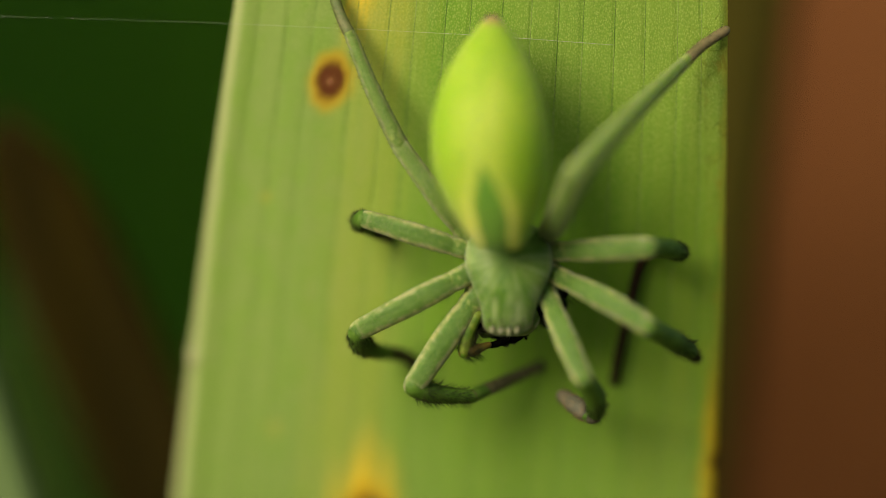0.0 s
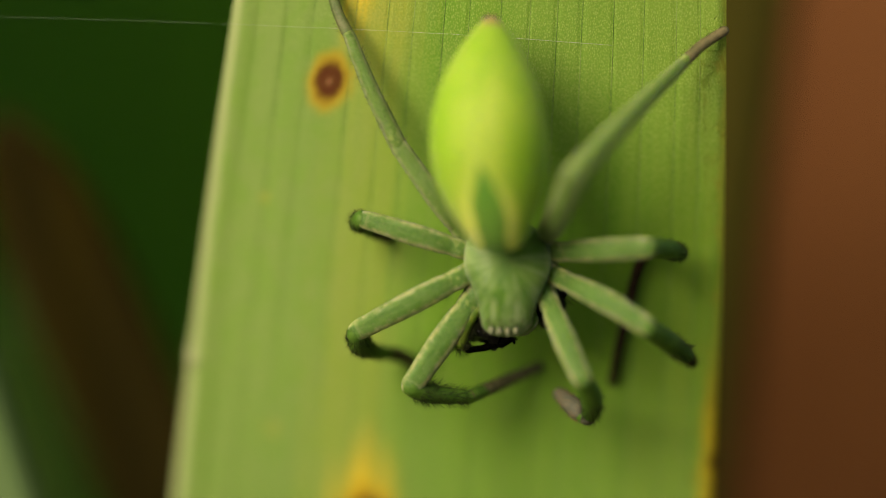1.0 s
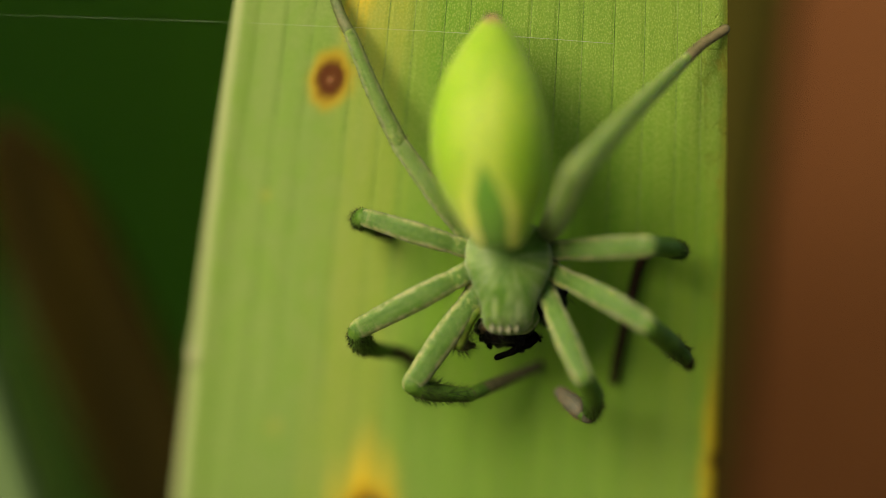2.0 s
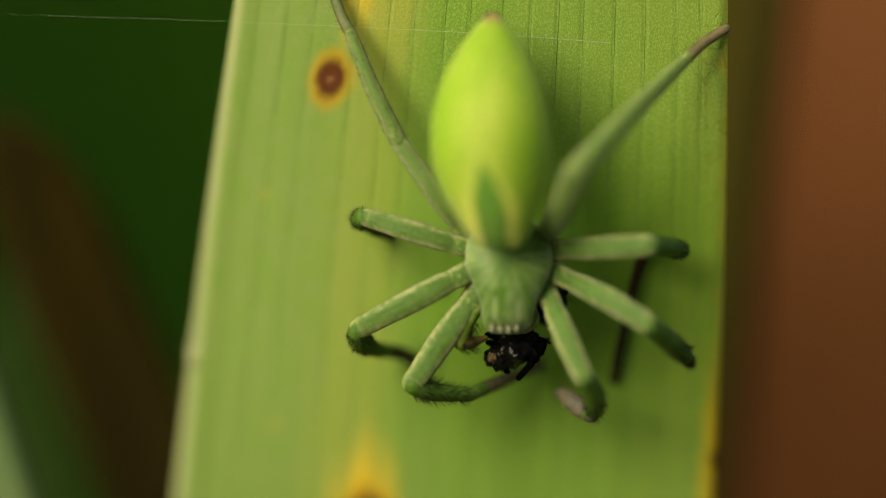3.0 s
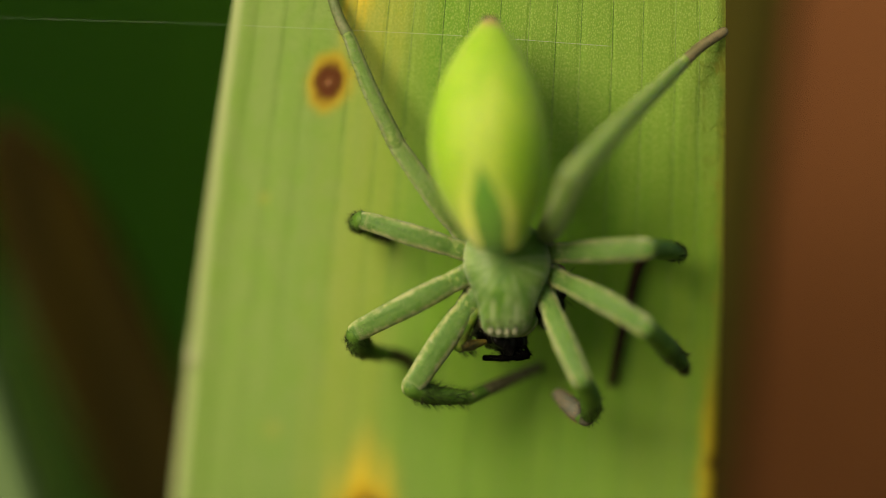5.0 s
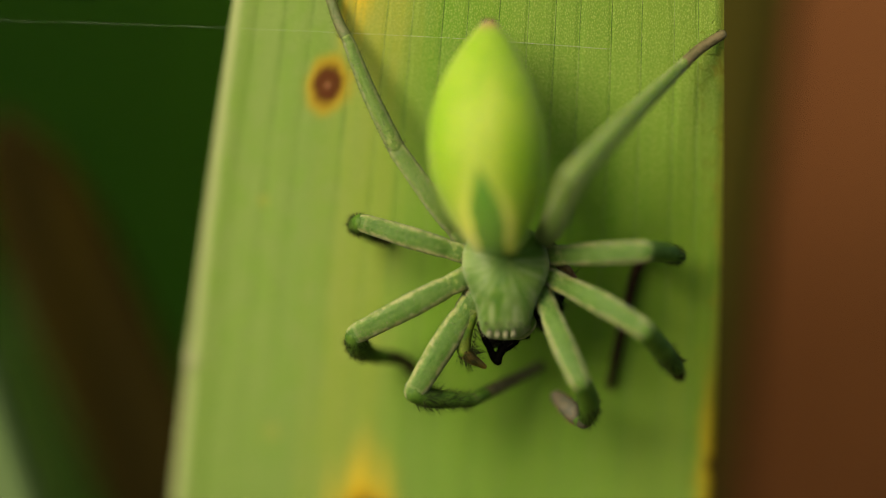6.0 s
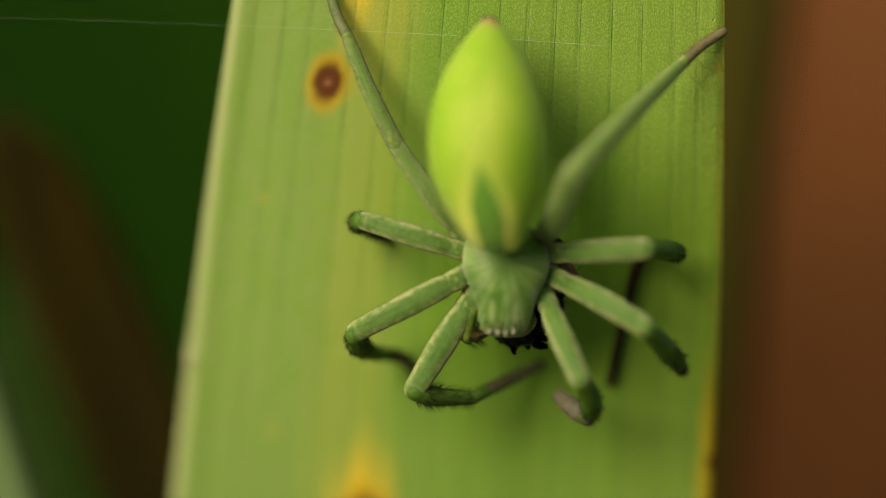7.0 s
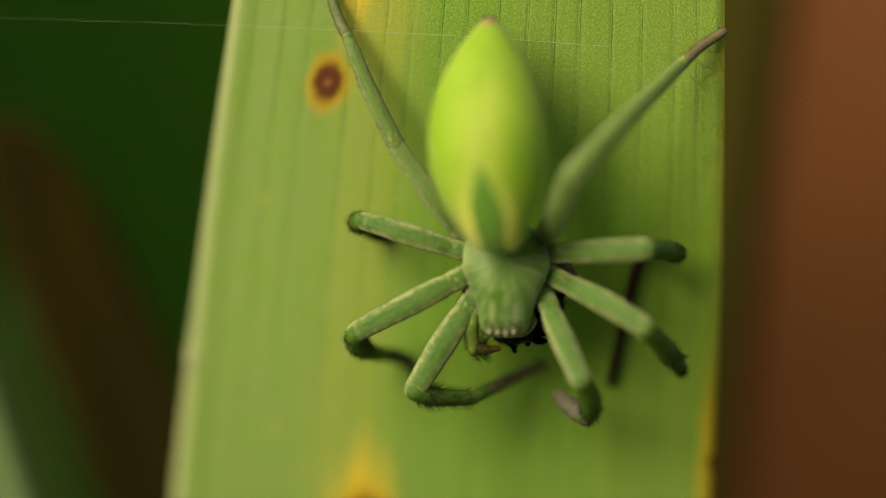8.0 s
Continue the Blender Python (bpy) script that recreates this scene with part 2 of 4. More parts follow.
def leg_material(name, a, b, pale, edge=0.8):
    """Leg skin on the tube's own map (round it, along it): green faces with pale downy ridges and a pale collar at the far end."""
    n = Nodes(name)
    u, v, _ = n.split(n.coords("UV"))
    at = n.coords("Object", (1000, 1000, 1000))
    fine = n.noise(at, 7.0, 4.0)
    patches = n.noise(at, 1.7, 3.0)
    streaks = n.noise(n.coords("UV", (9.0, 1.6, 1.0)), 1.4, 4.0, 0.6)
    tone = n.math("ADD", n.math("MULTIPLY", streaks, 0.5), n.math("ADD", n.math("MULTIPLY", patches, 0.3), n.math("MULTIPLY", fine, 0.2)))
    colour = n.mix(n.ramp(tone, 0.36, 0.64), a, b)
    jitter = n.math("MULTIPLY", n.math("SUBTRACT", n.noise(at, 2.6, 4.0, 0.65), 0.5), 0.10)
    worn = n.ramp(n.noise(at, 3.3, 4.0, 0.7), 0.36, 0.60, 0.25, 1.0)
    for k in (0.105, 0.395):
        off = n.math("ABSOLUTE", n.math("ADD", n.math("SUBTRACT", u, k), jitter))
        ridge = n.math("MULTIPLY", n.ramp(off, 0.012, 0.070, 1.0, 0.0), worn)
        colour = n.mix(n.math("MULTIPLY", ridge, edge), colour, pale)
    collar = n.math("MULTIPLY", n.ramp(n.math("ADD", v, n.math("MULTIPLY", jitter, 0.5)), 0.945, 0.975), n.ramp(v, 0.985, 0.998, 1.0, 0.0))
    colour = n.mix(n.math("MULTIPLY", collar, edge * 0.22), colour, pale)
    down = n.ramp(n.noise(at, 11.0, 4.0, 0.75), 0.50, 0.66, 0.0, 0.45)
    colour = n.mix(down, colour, (0.215, 0.300, 0.085))
    # yellowish spots near the body
    spots = n.math("MULTIPLY", n.ramp(n.noise(at, 4.5, 2.0), 0.52, 0.62), n.ramp(v, 0.05, 0.24, 0.65, 0.0))
    colour = n.mix(spots, colour, (0.27, 0.33, 0.11))
    n.bump(n.math("ADD", fine, n.math("MULTIPLY", streaks, 0.6)), 0.03 * MM)
    n.done(colour, n.ramp(fine, 0.3, 0.7, 0.5, 0.66), 0.8, 0.8, 0.2, 0.08)
    return n.glow(colour, 0.22)


def dead_material():
    """A dead blade: reddish brown, bleached in long streaks; its lighter top is light put into the colour."""
    n = Nodes("dead_leaf")
    v = n.coords("Object", (1000, 1000, 1000))
    x, y, z = n.split(v)
    streaks = n.noise(n.coords("Object", (1000, 1000, 40)), 0.16, 4.0, 0.6)
    cloud = n.noise(n.coords("Object", (1000, 1000, 500)), 0.06, 2.0)
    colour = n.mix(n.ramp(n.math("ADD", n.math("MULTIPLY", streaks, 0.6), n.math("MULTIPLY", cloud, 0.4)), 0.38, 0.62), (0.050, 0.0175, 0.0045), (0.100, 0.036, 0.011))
    # paler upwards, in place of the light the top catches
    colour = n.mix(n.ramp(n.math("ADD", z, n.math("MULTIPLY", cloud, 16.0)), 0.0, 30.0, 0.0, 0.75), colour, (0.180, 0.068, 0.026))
    n.bump(streaks, 0.2 * MM)
    return n.done(colour, n.ramp(streaks, 0.3, 0.7, 0.68, 0.85), spec=0.1)


LEAF = leaf_material()
ABDOMEN = abdomen_material()
CARAPACE = carapace_material()
LEG = leg_material("leg_skin", (0.062, 0.152, 0.021), (0.128, 0.224, 0.058), (0.400, 0.390, 0.210), 0.9)
SHIN = mottled("shin_skin", (0.046, 0.108, 0.012), (0.078, 0.150, 0.022), 1800, 0.55, 0.03, 0.35, 0.6, spec=0.2)
HIND = leg_material("hind_leg_skin", (0.092, 0.172, 0.030), (0.142, 0.226, 0.060), (0.300, 0.310, 0.170), 0.75)
TARSUS = mottled("tarsus_skin", (0.055, 0.052, 0.020), (0.110, 0.095, 0.045), 2600, 0.65, 0.03)
GREY_TARSUS = mottled("grey_tarsus_skin", (0.060, 0.060, 0.044), (0.100, 0.084, 0.058), 1800, 0.65, 0.03)
HIND_FOOT = mottled("hind_foot_skin", (0.085, 0.118, 0.036), (0.130, 0.135, 0.060), 2000, 0.6, 0.03)
BROWN_FOOT = mottled("brown_foot_skin", (0.085, 0.080, 0.030), (0.145, 0.112, 0.055), 2000, 0.6, 0.03)
OLIVE_TARSUS = mottled("olive_tarsus_skin", (0.030, 0.034, 0.012), (0.060, 0.055, 0.024), 2600, 0.65, 0.03, spec=0.08)
DARK_TARSUS = mottled("dark_tarsus_skin", (0.012, 0.008, 0.004), (0.028, 0.016, 0.008), 2600, 0.6, 0.03, spec=0.08)
PALP_TIP = mottled("palp_tip_skin", (0.050, 0.046, 0.006), (0.115, 0.076, 0.013), 3000, 0.4, 0.03, 0.4, 0.5)
BRISTLE = mottled("bristle", (0.012, 0.016, 0.008), (0.025, 0.028, 0.012), 3000, 0.5, 0.0, spec=0.08)
BRONZE = mottled("bronze_hair", (0.07, 0.05, 0.03), (0.26, 0.16, 0.06), 3000, 0.4, 0.0)
CREAM = mottled("cream_rim", (0.14, 0.16, 0.07), (0.28, 0.22, 0.15), 5000, 0.5, 0.02)
FEELER_SKIN = mottled("feeler_skin", (0.052, 0.112, 0.010), (0.120, 0.165, 0.022), 2600, 0.5, 0.03, 0.4, 0.5, spec=0.2)
EYE_RIM = mottled("eye_rim", (0.13, 0.16, 0.08), (0.24, 0.23, 0.15), 5000, 0.5, 0.02)
EYE_DARK = mottled("eye_lens", (0.05, 0.07, 0.035), (0.08, 0.10, 0.05), 4000, 0.2, 0.0)
PREY = mottled("prey_shell", (0.0015, 0.0015, 0.0015), (0.005, 0.004, 0.003), 4200, 0.3, 0.16, spec=0.06)
PREY.node_tree.nodes["Principled BSDF"].inputs["Coat Weight"].default_value = 0.13
PREY.node_tree.nodes["Principled BSDF"].inputs["Coat Roughness"].default_value = 0.04
PREY_LEG = mottled("prey_leg_shell", (0.0008, 0.0008, 0.0008), (0.002, 0.0018, 0.0016), 4200, 0.5, 0.05, spec=0.0)
PREY_EYE = mottled("prey_eye", (0.03, 0.022, 0.008), (0.09, 0.055, 0.018), 4500, 0.3, 0.03)
# olive brown of the blade that stands in for the leaf's shade
SHADE_STRIP = mottled("shade_strip_skin", (0.078, 0.064, 0.010), (0.130, 0.096, 0.018), 60, 0.8, 0.2, spec=0.1, stretch=(1, 1, 0.1))
WING = mottled("wing_membrane", (0.09, 0.05, 0.022), (0.20, 0.125, 0.06), 3000, 0.3, 0.02)
SILK = mottled("silk", (0.40, 0.42, 0.34), (0.55, 0.55, 0.48), 400, 0.4, 0.0)
VEIN = mottled("vein_skin", (0.09, 0.19, 0.03), (0.22, 0.33, 0.08), 700, 0.45, 0.01)
RIM = mottled("rim_skin", (0.29, 0.31, 0.17), (0.43, 0.44, 0.27), 500, 0.5, 0.03, stretch=(1, 1, 0.3))
GALL = mottled("gall_skin", (0.20, 0.23, 0.10), (0.30, 0.32, 0.16), 900, 0.6, 0.05)
SCAB = mottled("scab", (0.12, 0.038, 0.010), (0.21, 0.09, 0.034), 2500, 0.8, 0.05)
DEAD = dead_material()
# brown of the stalk, darkened in the colour to stand in for shade
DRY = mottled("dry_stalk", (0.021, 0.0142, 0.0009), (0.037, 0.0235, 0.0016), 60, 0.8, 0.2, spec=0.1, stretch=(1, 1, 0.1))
STAND = mottled("shaded_blade", (0.060, 0.192, 0.013), (0.102, 0.260, 0.024), 25, 0.5, 0.2, spec=0.15, stretch=(1, 1, 0.1))
# blade green with the shade put into its base colour
SHADE_GREEN = mottled("shade_green_blade", (0.010, 0.026, 0.0025), (0.016, 0.036, 0.004), 60, 0.6, 0.1, spec=0.1, stretch=(1, 1, 0.1))
PALE = mottled("pale_blade", (0.046, 0.090, 0.026), (0.076, 0.124, 0.043), 300, 0.5, 0.05, stretch=(1, 1, 0.1))
SOIL = mottled("soil", (0.03, 0.022, 0.014), (0.07, 0.05, 0.032), 30, 0.9, 4.0)


# ---- building ----
def mm(p):
    return Vector(p) * MM


def part(name, bm, mats, parent=None, label="", at=None):
    """Links a bmesh (in millimetres about the point at) as one mesh object under parent."""
    me = bpy.data.meshes.new(name)
    bmesh.ops.recalc_face_normals(bm, faces=bm.faces[:])
    for f in bm.faces:
        f.smooth = True
    bmesh.ops.scale(bm, vec=(MM, MM, MM), verts=bm.verts[:])
    bm.to_mesh(me)
    bm.free()
    for m in mats if isinstance(mats, (list, tuple)) else [mats]:
        me.materials.append(m)
    ob = new(name, me)
    if parent:
        ob.parent = parent
    if at is not None:
        ob.location = mm(at)
    if label:
        tagged(ob, label)
    return ob


def spline(pts, n):
    """n + 1 points, with 0..1 along, on a smooth curve through pts."""
    pts = [Vector(p) for p in pts]
    ext = [2 * pts[0] - pts[1]] + pts + [2 * pts[-1] - pts[-2]]
    out = []
    for i in range(n + 1):
        s = min(i / n * (len(pts) - 1), len(pts) - 1 - 1e-6)
        k, f = int(s), s - int(s)
        a, b, c, d = ext[k:k + 4]
        out.append(0.5 * (2 * b + (c - a) * f + (2 * a - 5 * b + 4 * c - d) * f * f + (3 * b - a - 3 * c + d) * f ** 3))
    return out


def along(values, f):
    """Linear look-up in evenly spaced values."""
    s = min(max(f, 0), 1) * (len(values) - 1)
    k = min(int(s), len(values) - 2)
    return values[k] + (values[k + 1] - values[k]) * (s - k)


UP = Vector((0, -1, 0))


def axes(c, i):
    t = (c[min(i + 1, len(c) - 1)] - c[max(i - 1, 0)]).normalized()
    side = t.cross(UP)
    side = side.normalized() if side.length > 0.05 else Vector((1, 0, 0))
    return t, side, side.cross(t).normalized()


def tube(bm, pts, radii, rings=14, seg=16, high=1.0, boxy=2.0, round_ends=True, mat=0, lump=0.0, blend=0.0):
    """A closed, tapered tube through pts. high: its height against its width."""
    c = spline(pts, rings)
    loops = []
    uv = bm.loops.layers.uv.verify()
    for i, p in enumerate(c):
        t, side, up = axes(c, i)
        r = along(radii, i / rings)
        ring = []
        for k in range(seg):
            a = 2 * math.pi * k / seg
            ca, sa = math.cos(a), math.sin(a)
            q = (abs(ca) ** boxy + abs(sa) ** boxy) ** (-1 / boxy)
            if lump:
                q *= 1 + lump * noise.noise(Vector((p.x * 1.3 + ca, p.y * 1.3 + sa, p.z * 1.3)) * 2.0)
            ring.append(bm.verts.new(p + side * (ca * q * r) + up * (sa * q * r * high)))
        loops.append(ring)
    for i, (a, b) in enumerate(zip(loops, loops[1:])):
        for k in range(seg):
            f = bm.faces.new((a[k], a[(k + 1) % seg], b[(k + 1) % seg], b[k]))
            for l, (j, h) in zip(f.loops, ((k, i), (k + 1, i), (k + 1, i + 1), (k, i + 1))):
                l[uv].uv = (j / seg, h / rings)
            f.material_index = 1 if blend and i / rings < blend * (1 + 1.5 * noise.noise(a[k].co * 1.6)) else mat
    for ring, p, i in ((loops[0], c[0], 0), (loops[-1], c[-1], rings)):
        t = axes(c, i)[0] * (-1 if i == 0 else 1)
        r = along(radii, i / rings)
        last = ring
        for s, w in ((0.5, 0.85), (0.85, 0.5)) if round_ends else ():
            nxt = [bm.verts.new(p + (v.co - p) * w + t * r * s) for v in ring]
            for k in range(seg):
                f = bm.faces.new((last[k], last[(k + 1) % seg], nxt[(k + 1) % seg], nxt[k]))
                f.material_index = mat
                for l, j in zip(f.loops, (k, k + 1, k + 1, k)):
                    l[uv].uv = (j / seg, i / rings)
            last = nxt
        tip = bm.verts.new(p + t * r * (1.0 if round_ends else 0.0))
        for k in range(seg):
            f = bm.faces.new((last[k], last[(k + 1) % seg], tip))
            f.material_index = mat
            for l, j in zip(f.loops, (k, k + 1, k + 0.5)):
                l[uv].uv = (j / seg, i / rings)
    return bm


def lump(r, seed, rough=0.22):
    bm = bmesh.new()
    bmesh.ops.create_icosphere(bm, subdivisions=4, radius=1.0)
    for v in bm.verts:
        d = 1 + rough * noise.noise(v.co * 1.7 + Vector((seed, 0, 0))) + rough * 0.5 * noise.noise(v.co * 4.1 + Vector((0, seed, 0)))
        v.co = Vector((v.co.x * r[0], v.co.y * r[1], v.co.z * r[2])) * d
    return bm


def hair(bm, root, tip, r):
    t = (tip - root).normalized()
    a = t.orthogonal().normalized()
    b = t.cross(a)
    base = [bm.verts.new(root + (a * math.cos(k * 2.094) + b * math.sin(k * 2.094)) * r) for k in range(3)]
    top = bm.verts.new(tip)
    for k in range(3):
        bm.faces.new((base[k], base[(k + 1) % 3], top))
    bm.faces.new(base)


def bristles(rng, pts, radii, count, length, lean=0.5, thick=0.011, high=1.0, span=(0.0, 1.0)):
    """Stiff hairs all round a tube."""
    bm = bmesh.new()
    c = spline(pts, 30)
    for _ in range(count):
        f = rng.uniform(*span)
        i = int(f * 30)
        t, side, up = axes(c, i)
        a = rng.uniform(0, 2 * math.pi)
        out = side * math.cos(a) + up * math.sin(a) * high
        root = c[i] + out * along(radii, f) * 0.92
        way = (out + t * lean * rng.uniform(0.4, 1.4) + Vector([rng.uniform(-0.25, 0.25) for _ in range(3)])).normalized()
        hair(bm, root, root + way * length * rng.uniform(0.6, 1.35), thick)
    return bm


# ---- ground and leaves ----
def ground():
    bm = bmesh.new()
    steps = [-300, -60, -12, -3, -1, -0.5, -0.2, 0, 0.2, 0.5, 1, 3, 12, 60, 300]
    grid = [[bm.verts.new((x * 1000, y * 1000, (noise.noise(Vector((x, y, 0)) * 3) * 8 if abs(x) + abs(y) < 3 else 0))) for x in steps] for y in steps]
    for r, s in zip(grid, grid[1:]):
        for k in range(len(steps) - 1):
            bm.faces.new((r[k], r[k + 1], s[k + 1], s[k]))
    tagged(part("ground", bm, SOIL), "dark damp soil under the leaves", "soil", kind="structure")


def leaf_lean(z):
    """How far back the big leaf lies at the height z."""
    return 0.30 * (9 - z) if z > -25 else 10.2 + 20 * (1 - math.exp((z + 25) * 0.015))


def leaf_edges(z):
    """The left and right edge of the big leaf at the height z."""
    if z > -11:
        left = -11.0 + 0.139 * z + 0.0011 * z * z
    else:
        left = -12.4 + (z + 11) * 0.1 if z > -25 else -13.8 + (1 - math.exp((z + 25) * 0.02)) * 4.0
    right = 12.62 + 0.0086 * z - 0.0014 * z * z if z > -25 else 11.53 - (1 - math.exp((z + 25) * 0.02)) * 3.0
    if z > 20:
        left, right = -7.8 + (z - 20) * 0.03, 12.2 + (z - 20) * 0.03
        f = min((z - 20) / 190.0, 1.0)
        m, h = (left + right) / 2, (right - left) / 2 * (1 - f ** 1.6)
        left, right = m - h, m + h
    return left, right


def leaf_point(z, f, back=0.0):
    left, right = leaf_edges(z)
    x = left + (right - left) * f
    y = leaf_lean(z) - 0.2 + 3.2 * max(0.0, 1 - f / 0.65) ** 2 + 0.5 * max(0.0, f - 0.85)
    return Vector((x, y + back, z))


def big_leaf():
    bm = bmesh.new()
    uv = bm.loops.layers.uv.new("UVMap")
    zs = [-350 + 25 * k for k in range(13)] + [-38 + 1.0 * k for k in range(70)] + [36, 45, 60, 80, 100, 120, 140, 160, 180, 195, 205, 209]
    n = 44
    fs = [k / n for k in range(n + 1)]
    rings, tags = [], {}
    for z in zs:
        ring = []
        for side in (0, 1):
            for f in (fs if side == 0 else fs[::-1]):
                edge = min(f, 1 - f)
                thick = 0.55 * min(1, edge * 22 + 0.12) ** 0.5
                p = leaf_point(z, f)
                roll = math.exp(-((f - 0.02) / 0.022) ** 2)
                groove = sum(math.exp(-(((f - 0.5) * 23 - g) / 0.14) ** 2) for g in VEINS) * 0.02
                p.y += (-0.30 * roll + groove) if side == 0 else thick + 0.35 * roll
                v = bm.verts.new(p)
                tags[v] = ((f - 0.5) * 23, z)
                ring.append(v)
        rings.append(ring)
    for a, b in zip(rings, rings[1:]):
        for k in range(len(a)):
            j = (k + 1) % len(a)
            bm.faces.new((a[k], a[j], b[j], b[k]))
    bm.faces.new(rings[0])
    bm.faces.new(rings[-1])
    for f in bm.faces:
        for l in f.loops:
            l[uv].uv = tags[l.vert]
    ob = new("leaf")
    ob.location = ORIGIN
    part("blade", bm, LEAF, ob)
    line = [-350 + 30 * k for k in range(11)] + [-40 + 2.0 * k for k in range(36)] + [45, 60, 80, 110, 140, 170, 200]
    for u in VEINS:
        at = [leaf_point(z, u / 23 + 0.5) + Vector((0, 0.008, 0)) for z in line]
        part("vein", tube(bmesh.new(), at, [0.028, 0.024, 0.012], 90, 5, round_ends=False), VEIN, ob)
    at = [leaf_point(z, 0.008) + Vector((0.10, 0.12, 0)) for z in line]
    at = [p + Vector((-0.35 * math.exp(-((p.z + 4.8) / 0.7) ** 2), 0, 0)) for p in at]
    part("rim", tube(bmesh.new(), at, [0.24, 0.24, 0.1], 170, 10, round_ends=False), RIM, ob, "pale horny rim")
    part("gall", lump((0.40, 0.30, 0.70), 3.0, 0.25), GALL, ob, "small pale swelling on the rim", leaf_point(-4.8, 0.012))
    for u, z, r in ((-6.5, 7.5, 0.22), (-3.2, -12.2, 0.45)):
        bm = lump((r * 0.5, 0.04, r * 0.7), u, 0.25)
        part("scab", bm, SCAB, ob, "pale brown scab in a rusty spot", leaf_point(z, u / 23 + 0.5))
    return tagged(ob, "broad yellow-green leaf blade with rusty spots and yellow streaks", "leaf")


def blade(bm, base, top, width, bow=0.0, fold=0.18, turn=0.0, rows=14, blunt=3):
    """A long pointed blade from base to top, creased along its middle and bowed forward."""
    base, top = Vector(base), Vector(top)
    rings = []
    for i in range(rows + 1):
        f = i / rows
        c = base.lerp(top, f) + Vector((0, -bow * f * f, 0))
        w = width / 2 * (0.55 + 0.9 * f) * (1 - f ** blunt) * 1.15 + 0.05
        a = turn + 0.5 * f * turn
        way, deep = Vector((math.cos(a), math.sin(a), 0)), Vector((-math.sin(a), math.cos(a), 0))
        ring = []
        for g, h in ((-1, 0), (-0.5, 0.7), (0, 1), (0.5, 0.7), (1, 0), (0.5, 0.62), (0, 0.88), (-0.5, 0.62)):
            ring.append(bm.verts.new(c + way * w * g + deep * w * fold * 2 * h + deep * (0.3 if h in (0.62, 0.88) else 0)))
        rings.append(ring)
    for a, b in zip(rings, rings[1:]):
        for k in range(8):
            bm.faces.new((a[k], a[(k + 1) % 8], b[(k + 1) % 8], b[k]))
    bm.faces.new(rings[0])
    bm.faces.new(rings[-1])
    return bm


def loose_blade(name, label, category, mat, base, top, width, **more):
    """A blade with its midrib, standing in the ground."""
    ob = new(name)
    ob.location = ORIGIN
    part("blade", blade(bmesh.new(), base, top, width, **more), mat, ob)
    fold, turn = more["fold"], more.get("turn", 0.0)
    pts = []
    for k in range(13):
        f = k / 12 * 0.97
        w = width / 2 * (0.55 + 0.9 * f) * (1 - f ** 3) * 1.15 + 0.05
        a = turn + 0.5 * f * turn
        pts.append(Vector(base).lerp(Vector(top), f) + Vector((-math.sin(a), math.cos(a), 0)) * (w * fold * 2 - 0.05))
    part("midrib", tube(bmesh.new(), pts, [width * 0.035, width * 0.03, width * 0.008], 24, 8, round_ends=False), mat, ob)
    return tagged(ob, label, category)


def stand():
    """The dense growth behind, and a few unseen blades added to shade it."""
    rng = random.Random(4)
    bm = bmesh.new()
    for _ in range(300):
        y = 130 + 520 * rng.random() ** 0.8
        x = rng.uniform(-1, 1) * (150 + y * 0.75)
        h = rng.uniform(380, 800)
        blade(bm, (x, y, -350), (x + rng.uniform(-90, 90), y + rng.uniform(-40, 40), h - 350), rng.uniform(18, 34), rng.uniform(-30, 60), 0.18, rng.uniform(-1.0, 1.0), 8)
    # nearer blades, out of view, added to keep sun off the background
    for _ in range(12):
        y, x = rng.uniform(28, 75), -rng.uniform(44, 170)
        blade(bm, (x, y + 20, -350), (x + rng.uniform(-25, 12), y - 20, rng.uniform(120, 330)), rng.uniform(18, 30), 0, 0.15, rng.uniform(-0.8, 0.8), 8)
    ob = part("far_and_shading_blades", bm, STAND)
    ob.location = ORIGIN
    tagged(ob, "dense dark green stand of blade-like leaves in shade, with unseen shading blades beside", "plants", kind="stuff")


ground()
leaf = big_leaf()
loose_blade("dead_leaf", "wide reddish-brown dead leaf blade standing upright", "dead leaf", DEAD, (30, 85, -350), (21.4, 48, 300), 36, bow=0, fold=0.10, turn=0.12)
loose_blade("grass_blade", "narrow pale green grass blade leaning beside the leaf", "grass", PALE, (74.6, 60, -350), (-53, -7, 100), 6.5, fold=0.12)
loose_blade("dry_stalk", "withered blade leaning behind, its brown darkened to look shaded", "dead leaf", DRY, (125, 60, -350), (-21.4, 18, 6.9), 3.8, fold=0.12, blunt=150, rows=180)
for base, top, width, turn in (((-20, 120, -350), (-26, 105, 260), 46, 0.3), ((-62, 150, -350), (-48, 130, 300), 44, -0.2), ((80, 190, -350), (62, 180, 280), 50, 0.1)):
    loose_blade("background_leaf", "broad dark green leaf blade out of the light", "leaf", STAND, base, top, width, fold=0.12, turn=turn)["group"] = "leaves behind"
loose_blade("background_leaf", "narrow green leaf blade leaning behind the grass, darkened to look shaded", "leaf", SHADE_GREEN, (34, 80, -350), (-25.2, 45, -1.5), 4.6, fold=0.12, blunt=60, rows=90)["group"] = "leaves behind"
# added blade that forms the dark shaded strip beside the big leaf
loose_blade("shade_strip_blade", "olive-brown blade added behind the leaf for the shaded strip beside it", "dead leaf", SHADE_STRIP, (-29.7, 60, -350), (48.3, -2, 300), 7.9, fold=0.15)
stand()


# ---- the silk thread ----
bm = bmesh.new()
